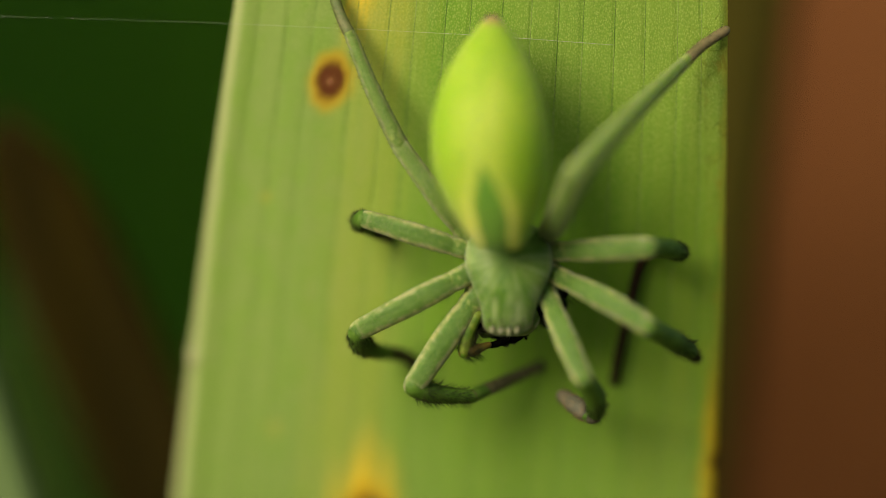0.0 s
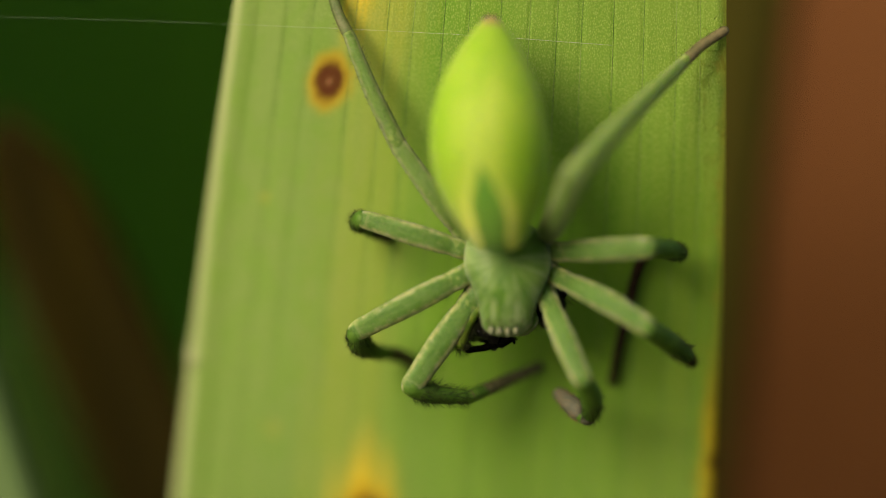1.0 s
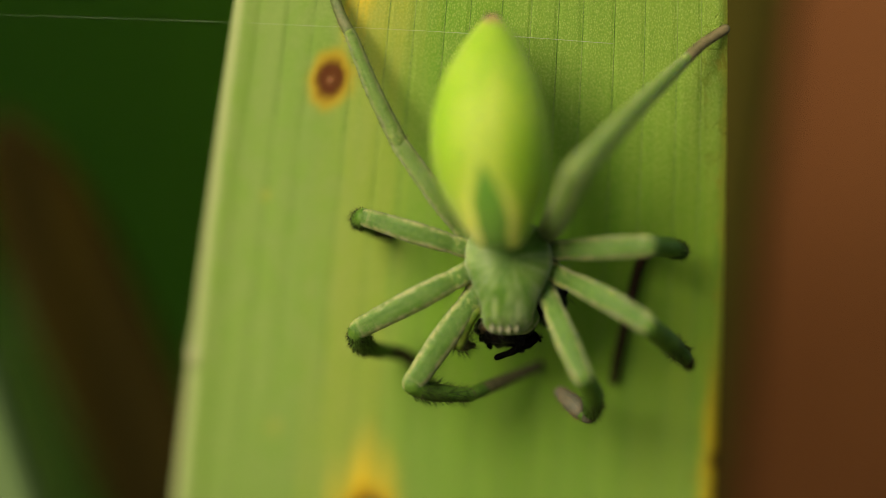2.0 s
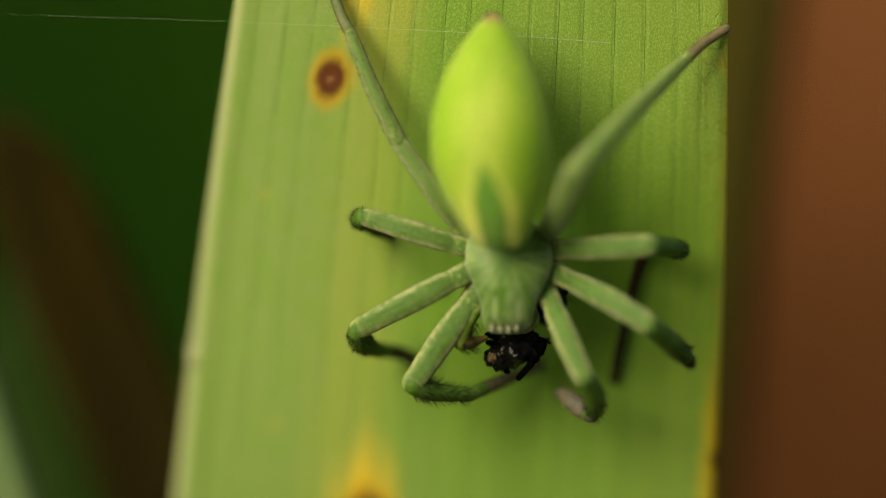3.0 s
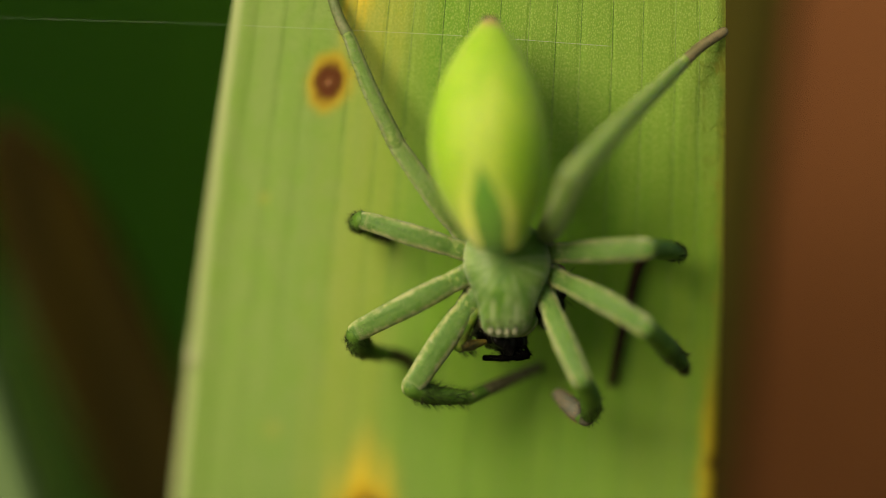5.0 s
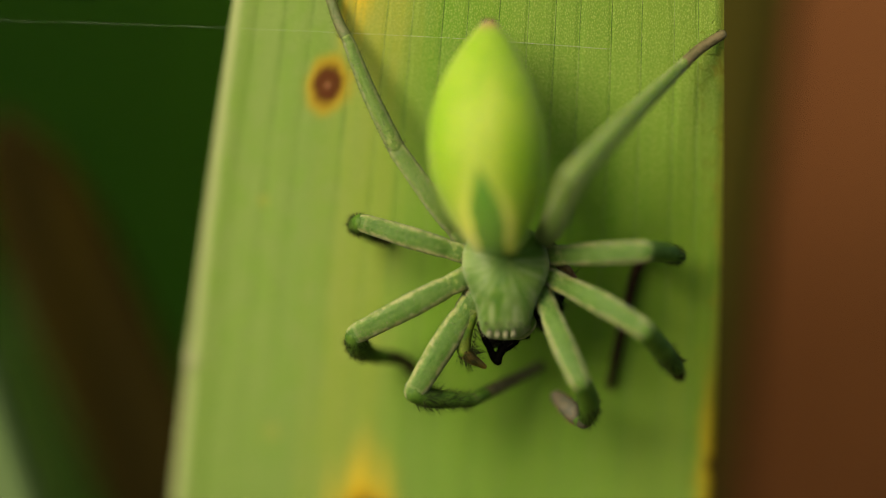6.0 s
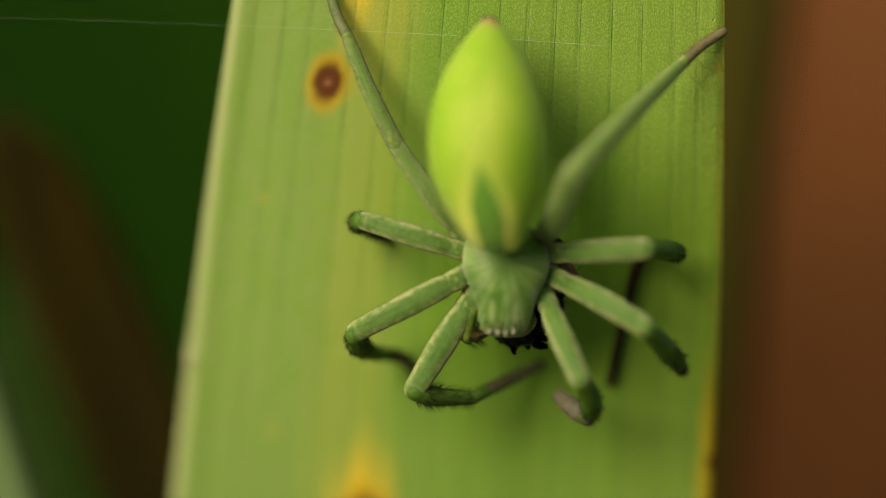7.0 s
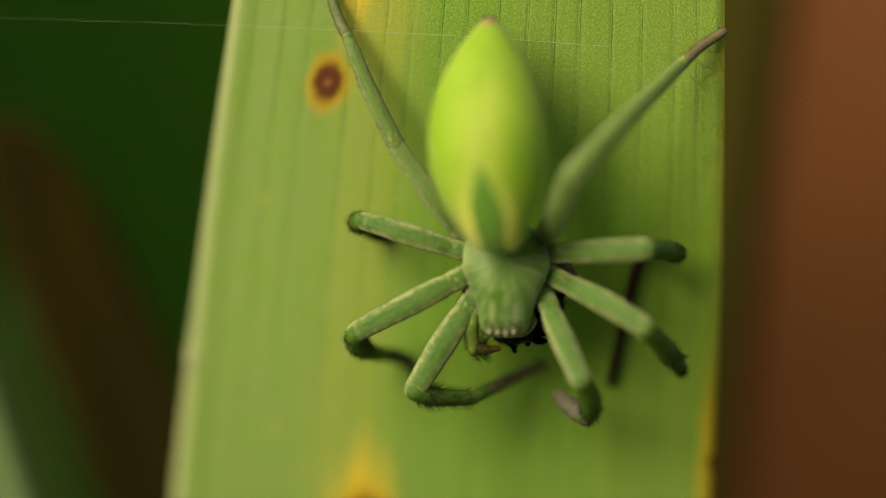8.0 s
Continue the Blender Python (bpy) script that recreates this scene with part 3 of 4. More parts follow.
tube(bm, [(-42.55, 2.00, 11.02), (-19.66, 0.60, 10.33), (-9.49, 0.30, 9.99), (0.40, -0.40, 9.50), (7.52, -0.20, 9.02)], [0.0010, 0.0024, 0.0085], 60, 5, round_ends=False)
thread = part("silk_thread", bm, SILK)
thread.location = ORIGIN
tagged(thread, "fine pale silk thread stretched across the leaf", "thread")


# ---- the spider ----
BASE = Vector((2.84, 4.20, -1.51))


def rel(pts, base):
    return [Vector(p) - Vector(base) for p in pts]


spider = new("spider")
spider.location = ORIGIN + mm(BASE)
tagged(spider, "bright green spider with long legs, feeding head down on the leaf", "spider")


def abdomen():
    top = Vector((2.05, -4.40, 5.03))
    # height, middle, depth and half width of its rings, from the spinnerets to the waist
    rows = ((5.15, 0.08, 1.63, 0.07), (5.05, 0.08, 1.59, 0.27), (4.80, 0.08, 1.48, 0.49), (4.43, 0.08, 1.31, 0.81), (3.94, 0.05, 1.10, 1.18), (3.32, 0.03, 0.83, 1.55),
            (2.58, 0.00, 0.53, 1.92), (1.72, -0.03, 0.19, 2.23), (0.86, -0.03, 0.02, 2.45), (-0.13, -0.03, -0.10, 2.58), (-1.22, 0.00, -0.11, 2.55), (-2.17, 0.05, -0.05, 2.38),
            (-2.99, 0.13, 0.01, 2.09), (-3.70, 0.21, 0.03, 1.75), (-4.30, 0.31, 0.20, 1.41), (-4.77, 0.39, 0.33, 1.09), (-5.13, 0.45, 0.43, 0.70))
    bm = bmesh.new()
    loops, seg = [], 40
    for z, x, y, w in rows:
        c = Vector((x, y, z))
        loops.append([bm.verts.new(c + Vector((math.cos(a) * w, -math.sin(a) * w * (0.92 if math.sin(a) > 0 else 0.8), 0))) for a in (2 * math.pi * j / seg for j in range(seg))])
    for a, b in zip(loops, loops[1:]):
        for j in range(seg):
            bm.faces.new((a[j], a[(j + 1) % seg], b[(j + 1) % seg], b[j]))
    bm.faces.new(loops[0])
    bm.faces.new(loops[-1])
    body = part("abdomen", bm, ABDOMEN, spider, "lime-green pointed oval abdomen with dark heart mark", top - BASE)
    mod = body.modifiers.new("smooth", "SUBSURF")
    mod.levels = mod.render_levels = 1
    for dx in (-0.16, 0.16):
        bm = tube(bmesh.new(), [(dx, 0, -0.1), (dx * 0.9, -0.05, 0.10)], [0.20, 0.14], 4, 10)
        part("spinneret", bm, PALP_TIP, body, "", (0.08, 1.7, 5.0))
    rng = random.Random(8)
    bm = bmesh.new()
    for _ in range(900):
        i = rng.uniform(1, len(rows) - 2)
        k0, f = int(i), i - int(i)
        z, x, y, w = [a + (b - a) * f for a, b in zip(rows[k0], rows[k0 + 1])]
        a = rng.uniform(-0.4, math.pi + 0.4)
        out = Vector((math.cos(a), -math.sin(a) * 0.9, 0))
        root = Vector((x, y, z)) + out * w * 0.99
        hair(bm, root, root + (out + Vector((rng.uniform(-.4, .4), 0, rng.uniform(0.3, 1.2)))).normalized() * rng.uniform(0.12, 0.26), 0.006)
    part("down", bm, CREAM, body, "short pale down")


def carapace():
    # height, middle, depth, half width and thickness of its rings, from the waist to the face
    rows = ((2.75, -0.10, 0.75, 0.70, 0.90), (2.45, -0.08, 0.55, 1.30, 1.35), (2.05, -0.04, 0.36, 1.68, 1.70), (1.50, 0.00, 0.18, 1.90, 2.00), (0.88, 0.02, 0.00, 1.97, 2.15), (0.30, 0.02, -0.09, 1.82, 2.20),
            (-0.25, 0.02, -0.10, 1.55, 2.10), (-0.80, 0.00, -0.07, 1.32, 1.90), (-1.25, -0.02, 0.00, 1.20, 1.70), (-1.70, -0.04, 0.08, 1.13, 1.50), (-2.00, -0.05, 0.16, 1.04, 1.25),
            (-2.24, -0.06, 0.24, 0.78, 0.90), (-2.38, -0.06, 0.32, 0.40, 0.50))
    mid = Vector((2.88, -1.60, -1.46))
    bm = bmesh.new()
    loops, seg = [], 32
    for z, x, y, w, h in rows:
        c = Vector((x, y, z))
        loops.append([bm.verts.new(c + Vector((math.cos(a) * w, -math.sin(a) * h * 0.46 if math.sin(a) > 0 else -math.sin(a) * h * 0.62, 0))) for a in (2 * math.pi * j / seg for j in range(seg))])
    for a, b in zip(loops, loops[1:]):
        for j in range(seg):
            bm.faces.new((a[j], a[(j + 1) % seg], b[(j + 1) % seg], b[j]))
    bm.faces.new(loops[0])
    bm.faces.new(loops[-1])
    body = part("carapace", bm, CARAPACE, spider, "grey-green rounded carapace with pale streaks", mid - BASE)
    mod = body.modifiers.new("smooth", "SUBSURF")
    mod.levels = mod.render_levels = 1
    rng = random.Random(14)
    bm = bmesh.new()
    for _ in range(800):
        i = rng.uniform(1, len(rows) - 2)
        k0, f = int(i), i - int(i)
        z, x, y, w, h = [a + (b - a) * f for a, b in zip(rows[k0], rows[k0 + 1])]
        a = rng.uniform(0.0, math.pi)
        root = Vector((x + math.cos(a) * w * 0.98, y - math.sin(a) * h * 0.45, z))
        hair(bm, root, root + Vector((math.cos(a), -math.sin(a), rng.uniform(-1.6, -0.6))).normalized() * rng.uniform(0.1, 0.2), 0.006)
    part("down", bm, CREAM, body, "short pale down")
    for x, y, z, r in ((-0.70, -0.48, -1.98, 0.14), (-0.36, -0.58, -2.03, 0.13), (0.01, -0.58, -2.03, 0.13), (0.35, -0.52, -1.98, 0.14), (-0.85, -0.62, -1.65, 0.13), (-0.38, -0.92, -1.65, 0.11), (0.17, -0.92, -1.65, 0.11), (0.65, -0.66, -1.65, 0.13)):
        c = Vector((x, y + 0.14, z))
        front = z < -1.8
        if front:
            part("eye_rim", lump((r * 0.8, r * 0.7, r * 1.5), x * 9, 0.6), EYE_RIM, body, "pale rim under an eye", c + Vector((0, 0.03, -0.05)))
        bm = bmesh.new()
        bmesh.ops.create_icosphere(bm, subdivisions=2, radius=r * 0.6)
        part("eye", bm, EYE_DARK, body, "", c + Vector((0, -0.06 if front else 0.05, 0.07 if front else 0)))
    for dx in (-0.52, 0.52):
        at = Vector((2.85, 0.30, -3.28)) + Vector((dx, 0, 0))
        bm = tube(bmesh.new(), [(0, -0.2, 0.3), (0, 0.1, 0.0), (dx * -0.1, 0.9, -0.2)], [0.45, 0.46, 0.3], 12, 16)
        part("chelicera", bm, LEG, spider, "", at - BASE)


LEG_RNG = random.Random(21)


def leg(femur, shin, foot, foot_mat=TARSUS, w=(0.56, 0.60, 0.50), shin_w=(0.50, 0.50, 0.36), foot_w=(0.33, 0.24), hairs=160, hair_len=0.42, hair_span=(0.0, 0.9), fuzz=None, skin=None, shin_skin=None):
    """A leg in its three stretches: thigh, shin with knee, and foot."""
    w = [along(w, k / 24) * (1 - 0.13 * math.exp(-((k - 3.2) / 0.9) ** 2)) for k in range(25)]
    a = part("femur", tube(bmesh.new(), rel(femur, femur[0]), w, 40, 28, 0.85, 2.8, lump=0.03), skin or LEG, spider, "", Vector(femur[0]) - BASE)
    root, way = Vector(femur[0]), (Vector(femur[1]) - Vector(femur[0])).normalized()
    part("coxa", tube(bmesh.new(), [way * -1.3, way * -0.5, way * -0.1, way * 0.2], [0.45, w[0] * 1.12, w[0] * 1.0, w[0] * 0.92], 14, 16, 0.9, lump=0.14), skin or LEG, spider, "", root - BASE)
    part("fine_hairs", bristles(LEG_RNG, rel(femur, femur[0]), w, 70, 0.22, 0.9, 0.006), BRISTLE, a)
    part("down", bristles(LEG_RNG, rel(femur, femur[0]), w, 700, 0.13, 0.9, 0.006), CREAM, a, "short pale down")
    b = part("shin", tube(bmesh.new(), rel(shin, shin[0]), shin_w, 14, 16), shin_skin or SHIN, spider, "", Vector(shin[0]) - BASE)
    part("bristles", bristles(LEG_RNG, rel(shin, shin[0]), shin_w, int(hairs * 1.7), hair_len * 0.9, 1.2, 0.0095, 1.0, hair_span), BRISTLE, b, "stiff black bristles")
    if skin:
        part("down", bristles(LEG_RNG, rel(shin, shin[0]), shin_w, 420, 0.16, 0.7, 0.007), CREAM, b, "short pale down")
    part("foot", tube(bmesh.new(), rel(foot, shin[0]), foot_w, 30, 14, blend=0.14), [foot_mat, shin_skin or SHIN], b, "brownish hairy foot")
    part("fuzz", bristles(LEG_RNG, rel(foot, shin[0]), foot_w, 260 if fuzz else 120, 0.24, 0.9, 0.008), fuzz or BRISTLE, b)
    return (a, femur[0]), (b, shin[0])


# front pair
FRONT_LEFT = leg([(1.35, -0.60, -2.22), (0.02, -0.90, -4.08), (-1.27, -0.90, -6.00)], [(-1.27, -0.90, -6.05), (-0.40, -0.40, -6.39), (1.28, 0.60, -6.56)], [(1.28, 0.60, -6.53), (2.68, 2.20, -5.97), (4.42, 3.85, -5.27)],
    w=(0.54, 0.60, 0.50), shin_w=(0.48, 0.43, 0.31), foot_w=(0.31, 0.29, 0.22), hairs=360, hair_span=(0.12, 0.95), hair_len=0.5)
FRONT_RIGHT = leg([(4.67, -1.20, -2.21), (5.40, -2.60, -4.04), (6.09, -3.20, -5.58)], [(6.15, -3.10, -5.68), (6.67, -1.60, -6.54), (6.71, 0.20, -7.36)], [(6.60, 0.10, -7.37), (6.02, 0.55, -7.02), (5.34, 1.75, -6.56)],
    w=(0.47, 0.55, 0.48), shin_w=(0.48, 0.48, 0.34), foot_w=(0.40, 0.46, 0.42, 0.30), foot_mat=GREY_TARSUS, fuzz=BRONZE, hairs=240, hair_span=(0.45, 1.0))
# second pair
leg([(0.95, -0.90, -1.17), (-1.34, -1.10, -2.34), (-3.69, -0.40, -3.57)], [(-3.74, -0.30, -3.67), (-3.61, 0.50, -4.24), (-2.84, 2.70, -4.67)], [(-2.84, 2.70, -4.59), (-1.58, 4.10, -4.93), (-0.82, 4.40, -5.91)],
    foot_mat=OLIVE_TARSUS, w=(0.50, 0.56, 0.46), shin_w=(0.47, 0.48, 0.34), hairs=560, hair_span=(0.0, 0.75), hair_len=0.28)
SECOND_RIGHT = leg([(5.12, -1.20, -1.22), (7.17, -2.80, -2.27), (8.85, -3.60, -3.31)], [(8.93, -3.50, -3.41), (9.93, -1.70, -4.14), (10.72, 0.10, -4.80)], [(10.72, 0.10, -4.80), (10.90, 0.95, -5.00), (11.06, 2.00, -5.22)],
    foot_mat=DARK_TARSUS, w=(0.46, 0.54, 0.47), shin_w=(0.48, 0.46, 0.36), hairs=240, hair_span=(0.5, 1.0))
# third pair
leg([(0.95, -0.90, -0.02), (-1.22, -1.00, 0.65), (-3.34, -0.60, 1.30)], [(-3.47, -0.50, 1.32), (-3.68, 0.40, 1.20), (-3.38, 1.60, 0.98)], [(-3.38, 1.60, 0.98), (-2.93, 2.20, 0.73), (-2.38, 2.60, 0.53)],
    foot_mat=OLIVE_TARSUS, w=(0.43, 0.50, 0.41), shin_w=(0.42, 0.42, 0.34), hairs=240, hair_span=(0.0, 0.6), hair_len=0.3)
leg([(5.07, -1.20, -0.12), (7.05, -2.60, -0.02), (8.89, -3.20, 0.07)], [(9.00, -3.10, 0.12), (9.95, -1.40, 0.02), (10.60, 0.40, -0.18)], [(10.45, 0.90, -0.23), (9.07, 2.00, -0.28), (8.33, 2.90, -2.89), (7.71, 4.00, -6.00)],
    foot_mat=DARK_TARSUS, w=(0.46, 0.54, 0.50), shin_w=(0.47, 0.43, 0.32), foot_w=(0.27, 0.24, 0.21), hairs=220, hair_span=(0.6, 1.0), hair_len=0.32)
# hind pair
leg([(0.90, -0.60, 0.72), (-0.22, -1.20, 2.21), (-1.89, -0.90, 4.55)], [(-1.94, -0.90, 4.65), (-3.09, -0.70, 7.00), (-4.04, -0.40, 9.35)], [(-4.04, -0.40, 9.35), (-4.60, -0.20, 10.51), (-5.20, 0.00, 12.53)],
    w=(0.40, 0.46, 0.40), shin_w=(0.40, 0.36, 0.28), foot_w=(0.27, 0.22), foot_mat=HIND_FOOT, hairs=160, hair_len=0.26, skin=HIND, shin_skin=HIND)
leg([(4.51, -0.80, 0.52), (4.93, -3.60, 1.30), (5.71, -6.00, 3.22)], [(5.76, -6.00, 3.34), (7.80, -4.60, 5.46), (10.51, -1.60, 8.10)], [(10.51, -1.60, 8.10), (11.38, -1.10, 8.92), (12.46, -0.60, 9.64)],
    w=(0.44, 0.56, 0.56), shin_w=(0.54, 0.46, 0.27), foot_w=(0.27, 0.22), foot_mat=BROWN_FOOT, hairs=100, hair_len=0.2, skin=HIND, shin_skin=HIND)
abdomen()
carapace()


# feelers beside the jaws
def feeler():
    arm_at, wrist = Vector((1.59, -0.80, -2.61)), Vector((0.90, -0.80, -4.21))
    arm = part("feeler", tube(bmesh.new(), [(0, 0, 0), (wrist - arm_at) * 0.5 + Vector((-0.16, 0, 0)), wrist - arm_at], [0.24, 0.33, 0.30], 12, 14), FEELER_SKIN, spider, "short green feeler beside the jaws", arm_at - BASE)
    part("bristles", bristles(LEG_RNG, [(0, 0, 0), wrist - arm_at], [0.28, 0.32], 260, 0.40, 0.7, 0.009, 1.0, (0.35, 1.0)), BRISTLE, arm)
    tip = Vector((1.12, 0.25, 0.04))
    end = part("feeler_tip", tube(bmesh.new(), [(0, 0, 0), tip * 0.5 + Vector((0, 0, -0.05)), tip], [0.30, 0.25, 0.12], 10, 12, lump=0.2), PALP_TIP, spider, "brownish bristly end of the feeler", wrist - BASE)
    part("bristles", bristles(LEG_RNG, [(-0.1, 0, 0), tip * 0.75], [0.30, 0.24], 220, 0.60, 1.0, 0.010, 1.0, (0.0, 0.7)), BRISTLE, end)
    return arm, end, wrist - arm_at


FEELER, FEELER_TIP, WRIST = feeler()
pts = [(4.14, -0.50, -2.87), (4.01, -0.90, -3.23), (3.64, -0.70, -3.59), (3.02, -0.20, -3.72)]
other = part("feeler", tube(bmesh.new(), rel(pts, pts[0]), [0.14, 0.22, 0.22, 0.14], 14, 12), LEG, spider, "short green feeler beside the jaws", Vector(pts[0]) - BASE)
part("bristles", bristles(LEG_RNG, rel(pts, pts[0]), [0.2, 0.24, 0.2], 60, 0.3, 0.5, 0.008), BRISTLE, other)


# ---- the prey ----
PREY_AT = Vector((3.03, 0.35, -3.98))
prey = new("fly")
prey.location = ORIGIN + mm(PREY_AT)
tagged(prey, "crushed glossy black fly held in the spider's jaws", "fly")


FLY_LEGS = []
THORAX = part("thorax", lump((1.15, 0.85, 0.78), 3.0, 0.4), PREY, prey, "glossy black thorax", (0, 0, 0))
part("head", lump((0.42, 0.40, 0.50), 7.0, 0.5), PREY, THORAX, "", (-0.98, -0.25, -0.32))
part("fly_eye", lump((0.20, 0.16, 0.27), 4.0, 0.3), PREY_EYE, THORAX, "dull brown eye", (-1.12, -0.55, -0.26))
for pts, r in (([(0.1, -0.2, -0.45), (0.8, -0.3, -0.35), (1.18, -0.35, 0.0)], [0.2, 0.22, 0.20]), ([(1.2, -0.35, -0.02), (0.64, -0.38, -0.67), (-0.08, -0.35, -1.33)], [0.18, 0.16, 0.14]),
               ([(0.5, -0.1, 0.3), (1.0, -0.2, 0.28), (1.25, -0.2, 0.2), (1.5, -0.2, 0.0)], [0.1, 0.08, 0.05]), ([(1.3, -0.2, 0.16), (1.52, -0.2, 0.2)], [0.05, 0.03]),
               ([(-0.5, -0.1, -0.6), (-0.62, -0.1, -0.95), (-0.5, -0.1, -1.0)], [0.14, 0.12, 0.1]), ([(-0.6, 0.1, 0.5), (-0.9, 0.0, 0.72), (-1.2, 0, 0.75)], [0.22, 0.20, 0.13]), ([(-0.3, 0.0, 0.5), (-0.42, -0.1, 0.80)], [0.2, 0.12]),
               ([(-0.9, -0.1, 0.3), (-1.22, -0.2, 0.42)], [0.2, 0.12]),
               ([(0.15, 0.0, 0.5), (0.22, -0.1, 0.98), (0.16, -0.1, 1.1)], [0.26, 0.12, 0.08])):
    FLY_LEGS.append(part("fly_leg", tube(bmesh.new(), rel(pts, pts[0]), r, 8, 9, lump=0.5), PREY_LEG, THORAX, "", pts[0]))
    part("leg_hairs", bristles(LEG_RNG, pts, r, 26, 0.16, 0.6, 0.010), BRISTLE, THORAX)
part("fly_hairs", bristles(random.Random(5), [(-0.8, 0, 0), (0.9, 0, 0)], [0.7, 0.8, 0.7], 50, 0.3, 0.2, 0.01), BRISTLE, THORAX)
part("fly_abdomen", lump((0.9, 0.7, 1.2), 12.0, 0.25), PREY, prey, "black abdomen tucked under the spider", Vector((4.55, 1.00, -2.24)) - PREY_AT)
pts = [(4.95, 0.00, -0.45), (5.50, -0.20, -0.72), (6.05, 0.00, -1.08)]
WING_AT = Vector(pts[0]) - PREY_AT
FLY_WING = part("fly_wing", tube(bmesh.new(), rel(pts, pts[0]), [0.16, 0.28, 0.06], 14, 12, 0.3, lump=0.9), WING, prey, "torn brownish wing", WING_AT)
bm = bmesh.new()
for a, b in (((0.95, 0, -0.55), (1.42, -0.1, -0.10)), ((0.2, -0.1, 0.0), (0.62, -0.15, 0.06)), ((0.5, -0.1, -0.2), (0.86, -0.15, -0.38))):
    hair(bm, Vector(a), Vector(b), 0.032)
part("wing_bristles", bm, BRISTLE, FLY_WING)
pts = [(4.75, -0.60, 0.34), (5.05, -0.90, 0.44), (5.40, -0.80, 0.28)]
CLAW_AT = Vector(pts[0]) - PREY_AT
FLY_CLAW = part("fly_leg", tube(bmesh.new(), rel(pts, pts[0]), [0.10, 0.11, 0.05], 10, 8, lump=0.5), PREY_LEG, prey, "thin black hooked end of a leg", CLAW_AT)

part("fly_leg", lump((0.16, 0.15, 0.34), 5.0, 0.5), PREY_LEG, prey, "", Vector((4.31, -0.70, -2.59)) - PREY_AT)
part("fly_leg", lump((0.13, 0.13, 0.18), 2.0, 0.4), PREY, prey, "", Vector((5.41, 0.20, -1.98)) - PREY_AT)
bm = bmesh.new()
for a, b in (((0, 0, 0), (0.25, -0.05, -0.45)), ((0.1, 0, -0.1), (0.5, 0, -0.5)), ((0.2, 0, 0.0), (0.62, -0.05, -0.3))):
    hair(bm, Vector(a), Vector(b), 0.018)
part("fly_hairs", bm, BRISTLE, prey, "", Vector((5.53, 0.20, -2.18)) - PREY_AT)


# ---- what moves ----
# the leaf sways a little in the air and carries all that sits on it: seconds, then millimetres
SWAY = ((0.0, 0.000, 0.00, 0.000), (0.5, -0.045, 0.00, -0.050), (1.0, -0.055, 0.00, -0.015), (1.5, -0.025, 0.00, 0.030), (3.0, 0.000, -0.05, 0.085),
        (3.5, -0.020, -0.03, 0.050), (4.0, -0.050, 0.00, 0.000), (4.5, -0.050, 0.03, -0.015), (5.2, -0.100, 0.15, -0.080), (6.0, -0.135, 0.28, -0.170),
        (6.5, -0.135, 0.23, -0.110), (7.0, -0.125, 0.15, -0.060), (7.5, -0.120, 0.15, -0.065), (8.0, -0.120, 0.15, -0.065))


def turned(piece, about, rows):
    """Keys a part of the spider that turns about a joint, in the plane of the leaf: seconds and degrees."""
    ob, at = piece
    hinge, off = mm(Vector(about) - BASE), mm(Vector(at) - Vector(about))
    walk(ob, [(t, Matrix.Translation(hinge) @ pose(0, 0, 0, 0, a, 0) @ Matrix.Translation(off)) for t, a in rows])


# the feeler: seconds, its wrist's place across and up, and the turns of arm and tip
FEELER_ROWS = ((0.0, 0.95, -4.53, -4, -14), (0.5, 0.97, -4.38, -4, -9), (0.8, 1.00, -4.50, -5, -17), (1.0, 0.76, -4.11, 6, 10), (1.4, 0.63, -4.20, 9, 24),
               (1.7, 0.67, -4.21, 7, 17), (2.8, 0.70, -4.35, 4, -15), (3.0, 0.78, -4.26, 3, -11), (3.4, 0.67, -4.08, 9, -16), (3.6, 0.88, -4.32, -0, 25),
               (3.8, 0.74, -4.19, 5, -12), (4.5, 0.75, -4.26, 4, -18), (5.2, 0.83, -4.14, 4, 0), (5.8, 0.90, -4.05, 3, 20), (6.0, 1.05, -4.36, -9, 38),
               (6.4, 1.08, -3.85, -2, -12), (7.0, 1.18, -3.82, -6, -11), (7.2, 1.17, -3.91, -7, -13), (7.3, 0.97, -4.11, -1, 30), (7.4, 1.42, -4.31, -18, 10),
               (7.6, 1.47, -4.36, -20, 4), (8.0, 1.47, -4.36, -20, 0))
# the fly as the jaws knead it: seconds, shift across and up, turn
FLY_ROWS = ((0.0, -0.65, 0.75, 30), (0.4, -0.66, 0.89, 30), (0.7, -0.77, 1.03, 34), (0.9, -0.92, 0.87, 34), (1.0, -1.10, 0.60, 31), (1.2, -0.80, 0.48, 18),
             (1.4, -0.92, 0.34, 19), (1.6, -0.58, 0.62, 28), (2.2, -0.01, 0.04, 15), (2.8, 0.27, -0.69, 4), (3.0, 0.22, -0.48, -8), (3.2, 0.19, -0.42, -1),
             (3.4, 0.02, -0.36, 0), (3.6, -0.13, -0.44, 10), (3.8, -0.31, -0.00, 8), (4.0, 0.09, 0.37, 12), (4.2, 0.07, 0.10, 12), (4.4, -0.04, 0.07, 13),
             (4.6, -0.14, 0.02, 15), (5.2, -0.28, 0.33, 62), (5.8, 0.00, 0.65, 108), (6.0, -0.07, 0.79, 110), (6.2, 0.16, 0.78, 150), (6.5, 0.38, 0.70, 175),
             (7.0, 0.47, 0.50, 182), (7.3, 0.48, 0.46, 185), (7.6, 0.45, 0.52, 178), (7.8, 0.20, 0.70, 172), (8.0, 0.36, 0.60, 175))


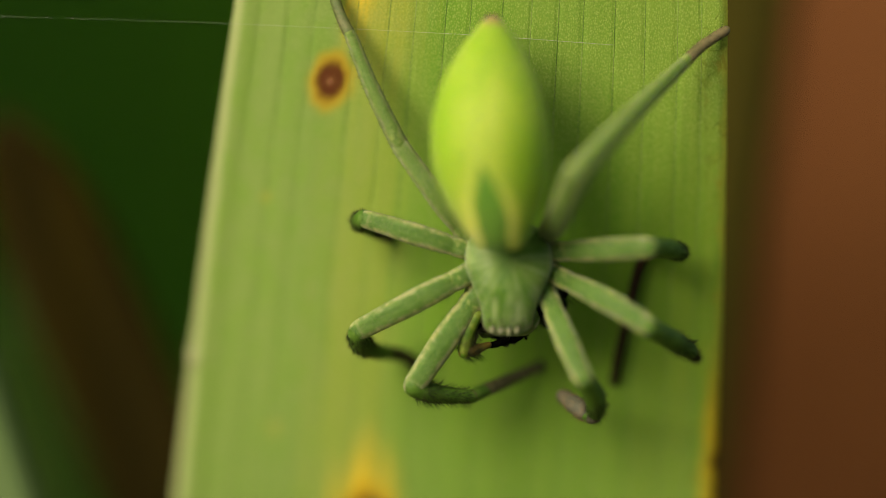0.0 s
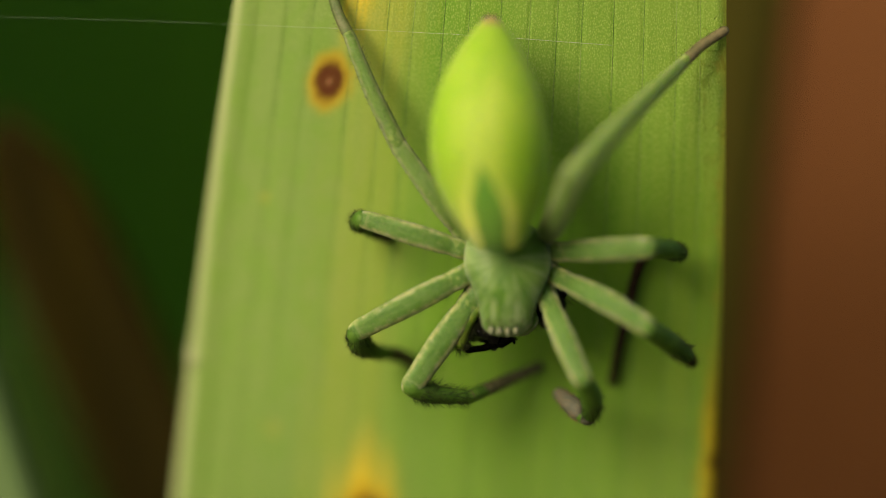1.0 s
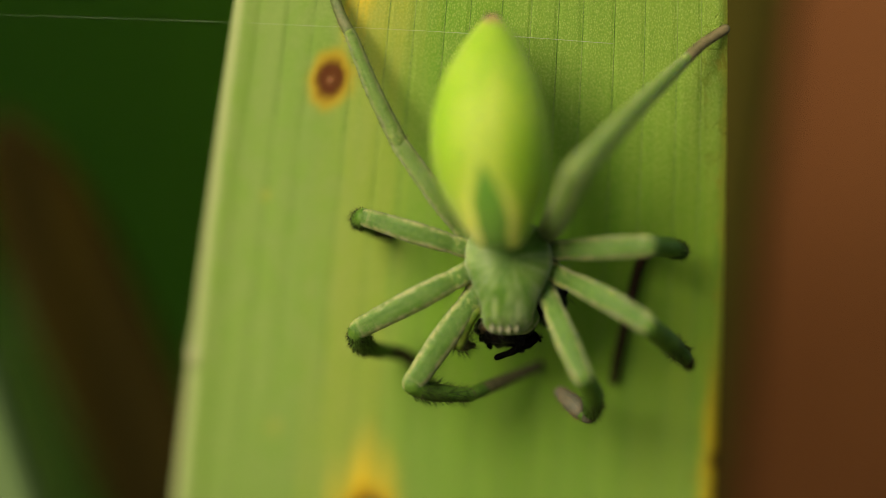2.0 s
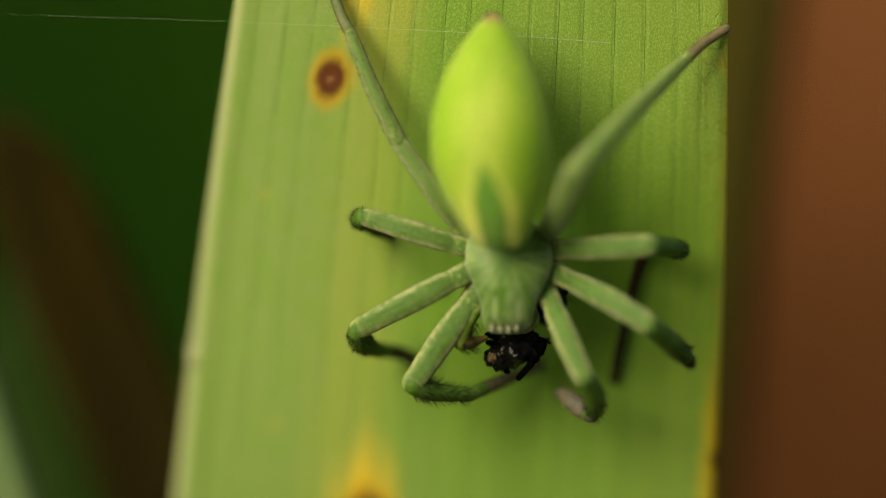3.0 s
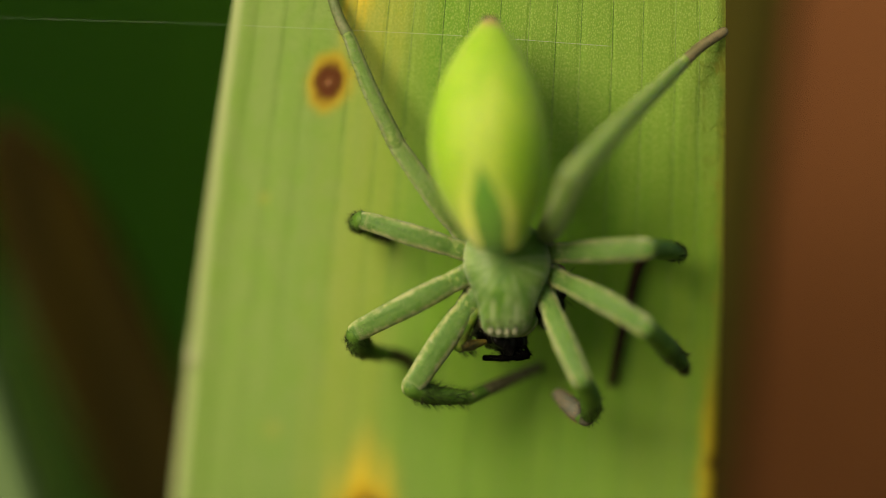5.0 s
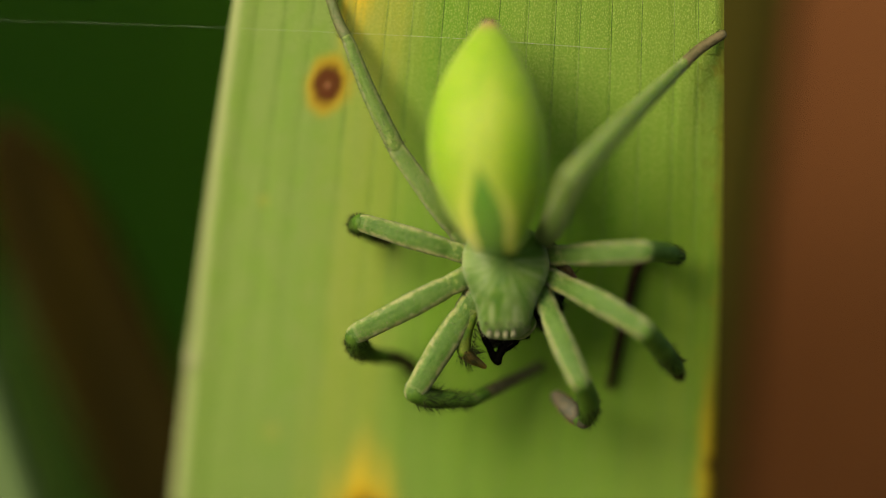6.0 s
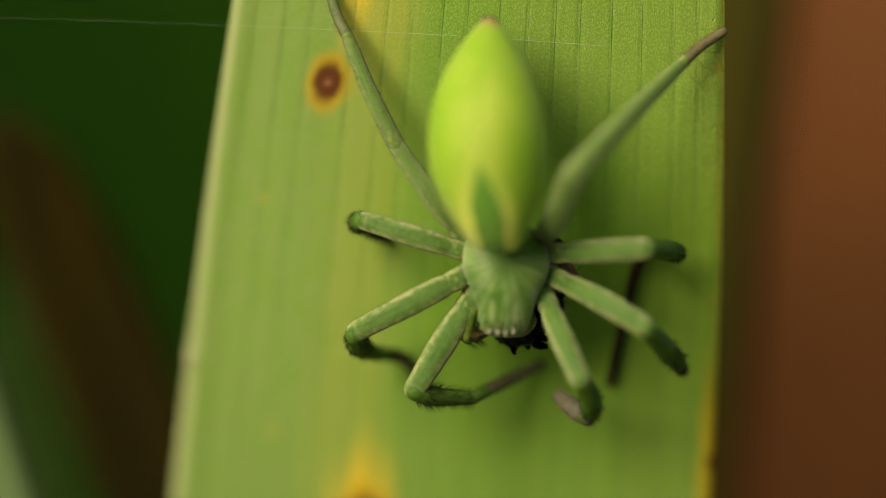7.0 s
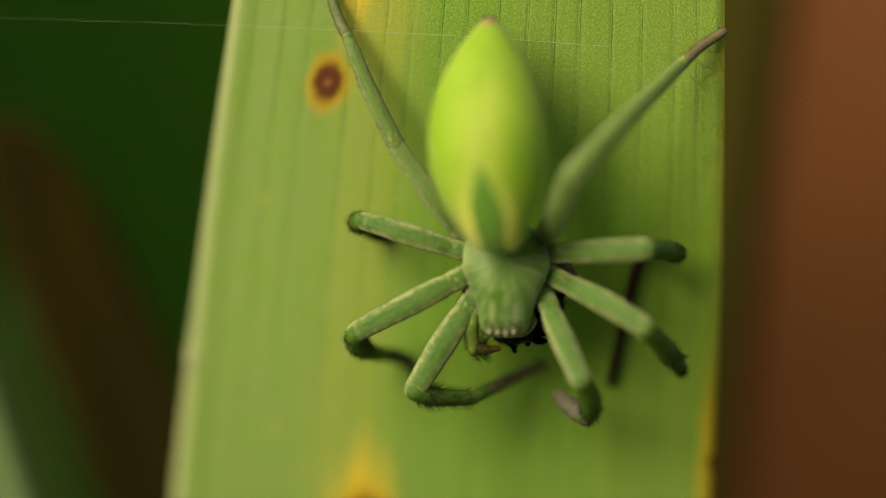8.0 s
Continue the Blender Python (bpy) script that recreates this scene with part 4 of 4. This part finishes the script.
# degrees by which the feeler's tip turns in towards the leaf, by seconds
FEELER_YAW = {1.0: 55, 1.4: 68, 1.7: 60}


def motions():
    for ob, at in ((leaf, Vector()), (thread, Vector()), (spider, BASE), (prey, PREY_AT)):
        walk(ob, [(t, Matrix.Translation(ORIGIN + mm(at + Vector((x, y, z))))) for t, x, y, z in SWAY])
    thigh, shin = FRONT_LEFT
    for piece in (thigh, shin):
        turned(piece, thigh[1], ((0, 0), (1.0, 0.5), (1.5, 0.7), (3.0, 0.7), (4.6, 0.8), (5.8, -2.3), (6.5, -2.4), (8.0, -2.4)))
    turned(FRONT_RIGHT[1], FRONT_RIGHT[1][1], ((0, 0), (0.6, 0), (1.0, 6), (1.6, 6.5), (3.0, 2.5), (3.5, 8), (4.0, 5.5), (4.6, 6), (6.0, 8), (6.5, 7), (7.0, 3), (7.5, 3.5), (8.0, 5)))
    turned(SECOND_RIGHT[1], SECOND_RIGHT[1][1], ((0, -9), (0.5, -8), (1.0, -4), (1.5, 2), (2.8, 0), (3.5, 1), (4.0, 2), (4.7, 3), (5.8, 10), (6.2, 9), (7.0, 6.5), (8.0, 7.5)))
    for ob, rest, k in ((FEELER, WRIST, 0), (FEELER_TIP, Vector(), 1)):
        walk(ob, [(r[0], Matrix.Translation(mm(Vector((r[1], -0.8, r[2])) - BASE)) @ pose(0, 0, 0, 0, r[3 + k], FEELER_YAW.get(r[0], 0) * k) @ Matrix.Translation(mm(-rest))) for r in FEELER_ROWS])
    # the fly's bent leg swings out and opens while it is turned over: seconds, shift across and up, turn of the thigh
    opening = ((0, 0, 0, 0), (4.6, 0, 0, 0), (5.3, 0.3, 0.1, 22), (5.8, 0.47, 0.17, 44), (6.0, 0.47, 0.17, 44), (6.3, 0.0, 0.0, 0), (8, 0, 0, 0))
    knee, start = Vector((1.18, -0.35, 0.0)), Vector((0.1, -0.2, -0.45))
    walk(FLY_LEGS[0], [(t, Matrix.Translation(mm(knee + Vector((x, 0, z)))) @ pose(0, 0, 0, 0, a, 0) @ Matrix.Translation(mm(start - knee))) for t, x, z, a in opening])
    walk(FLY_LEGS[1], [(t, Matrix.Translation(mm(Vector((1.2 + x, -0.35, z - 0.02))))) for t, x, z, a in opening])
    # its wing and one claw come out from under the spider as it is turned: seconds, shift across
    walk(FLY_WING, [(t, Matrix.Translation(mm(WING_AT + Vector((x, 0, 0.3 * x))))) for t, x in ((0, -0.9), (3.6, -0.9), (4.0, -0.35), (4.7, -0.42), (5.8, -0.06), (6.3, 0.0), (6.6, -0.04), (7.0, 0.04), (8.0, 0.0))])
    walk(FLY_CLAW, [(t, Matrix.Translation(mm(CLAW_AT + Vector((x, 0, 0))))) for t, x in ((0, -0.9), (4.7, -0.9), (5.8, 0.0), (6.0, -0.2), (6.3, 0.0), (6.6, -0.2), (7.0, 0.1), (7.4, -0.3), (8.0, -0.5))])
    walk(THORAX, [(t, Matrix.Translation(mm((x, 0, z))) @ pose(0, 0, 0, 0, a, 0)) for t, x, z, a in FLY_ROWS])


motions()
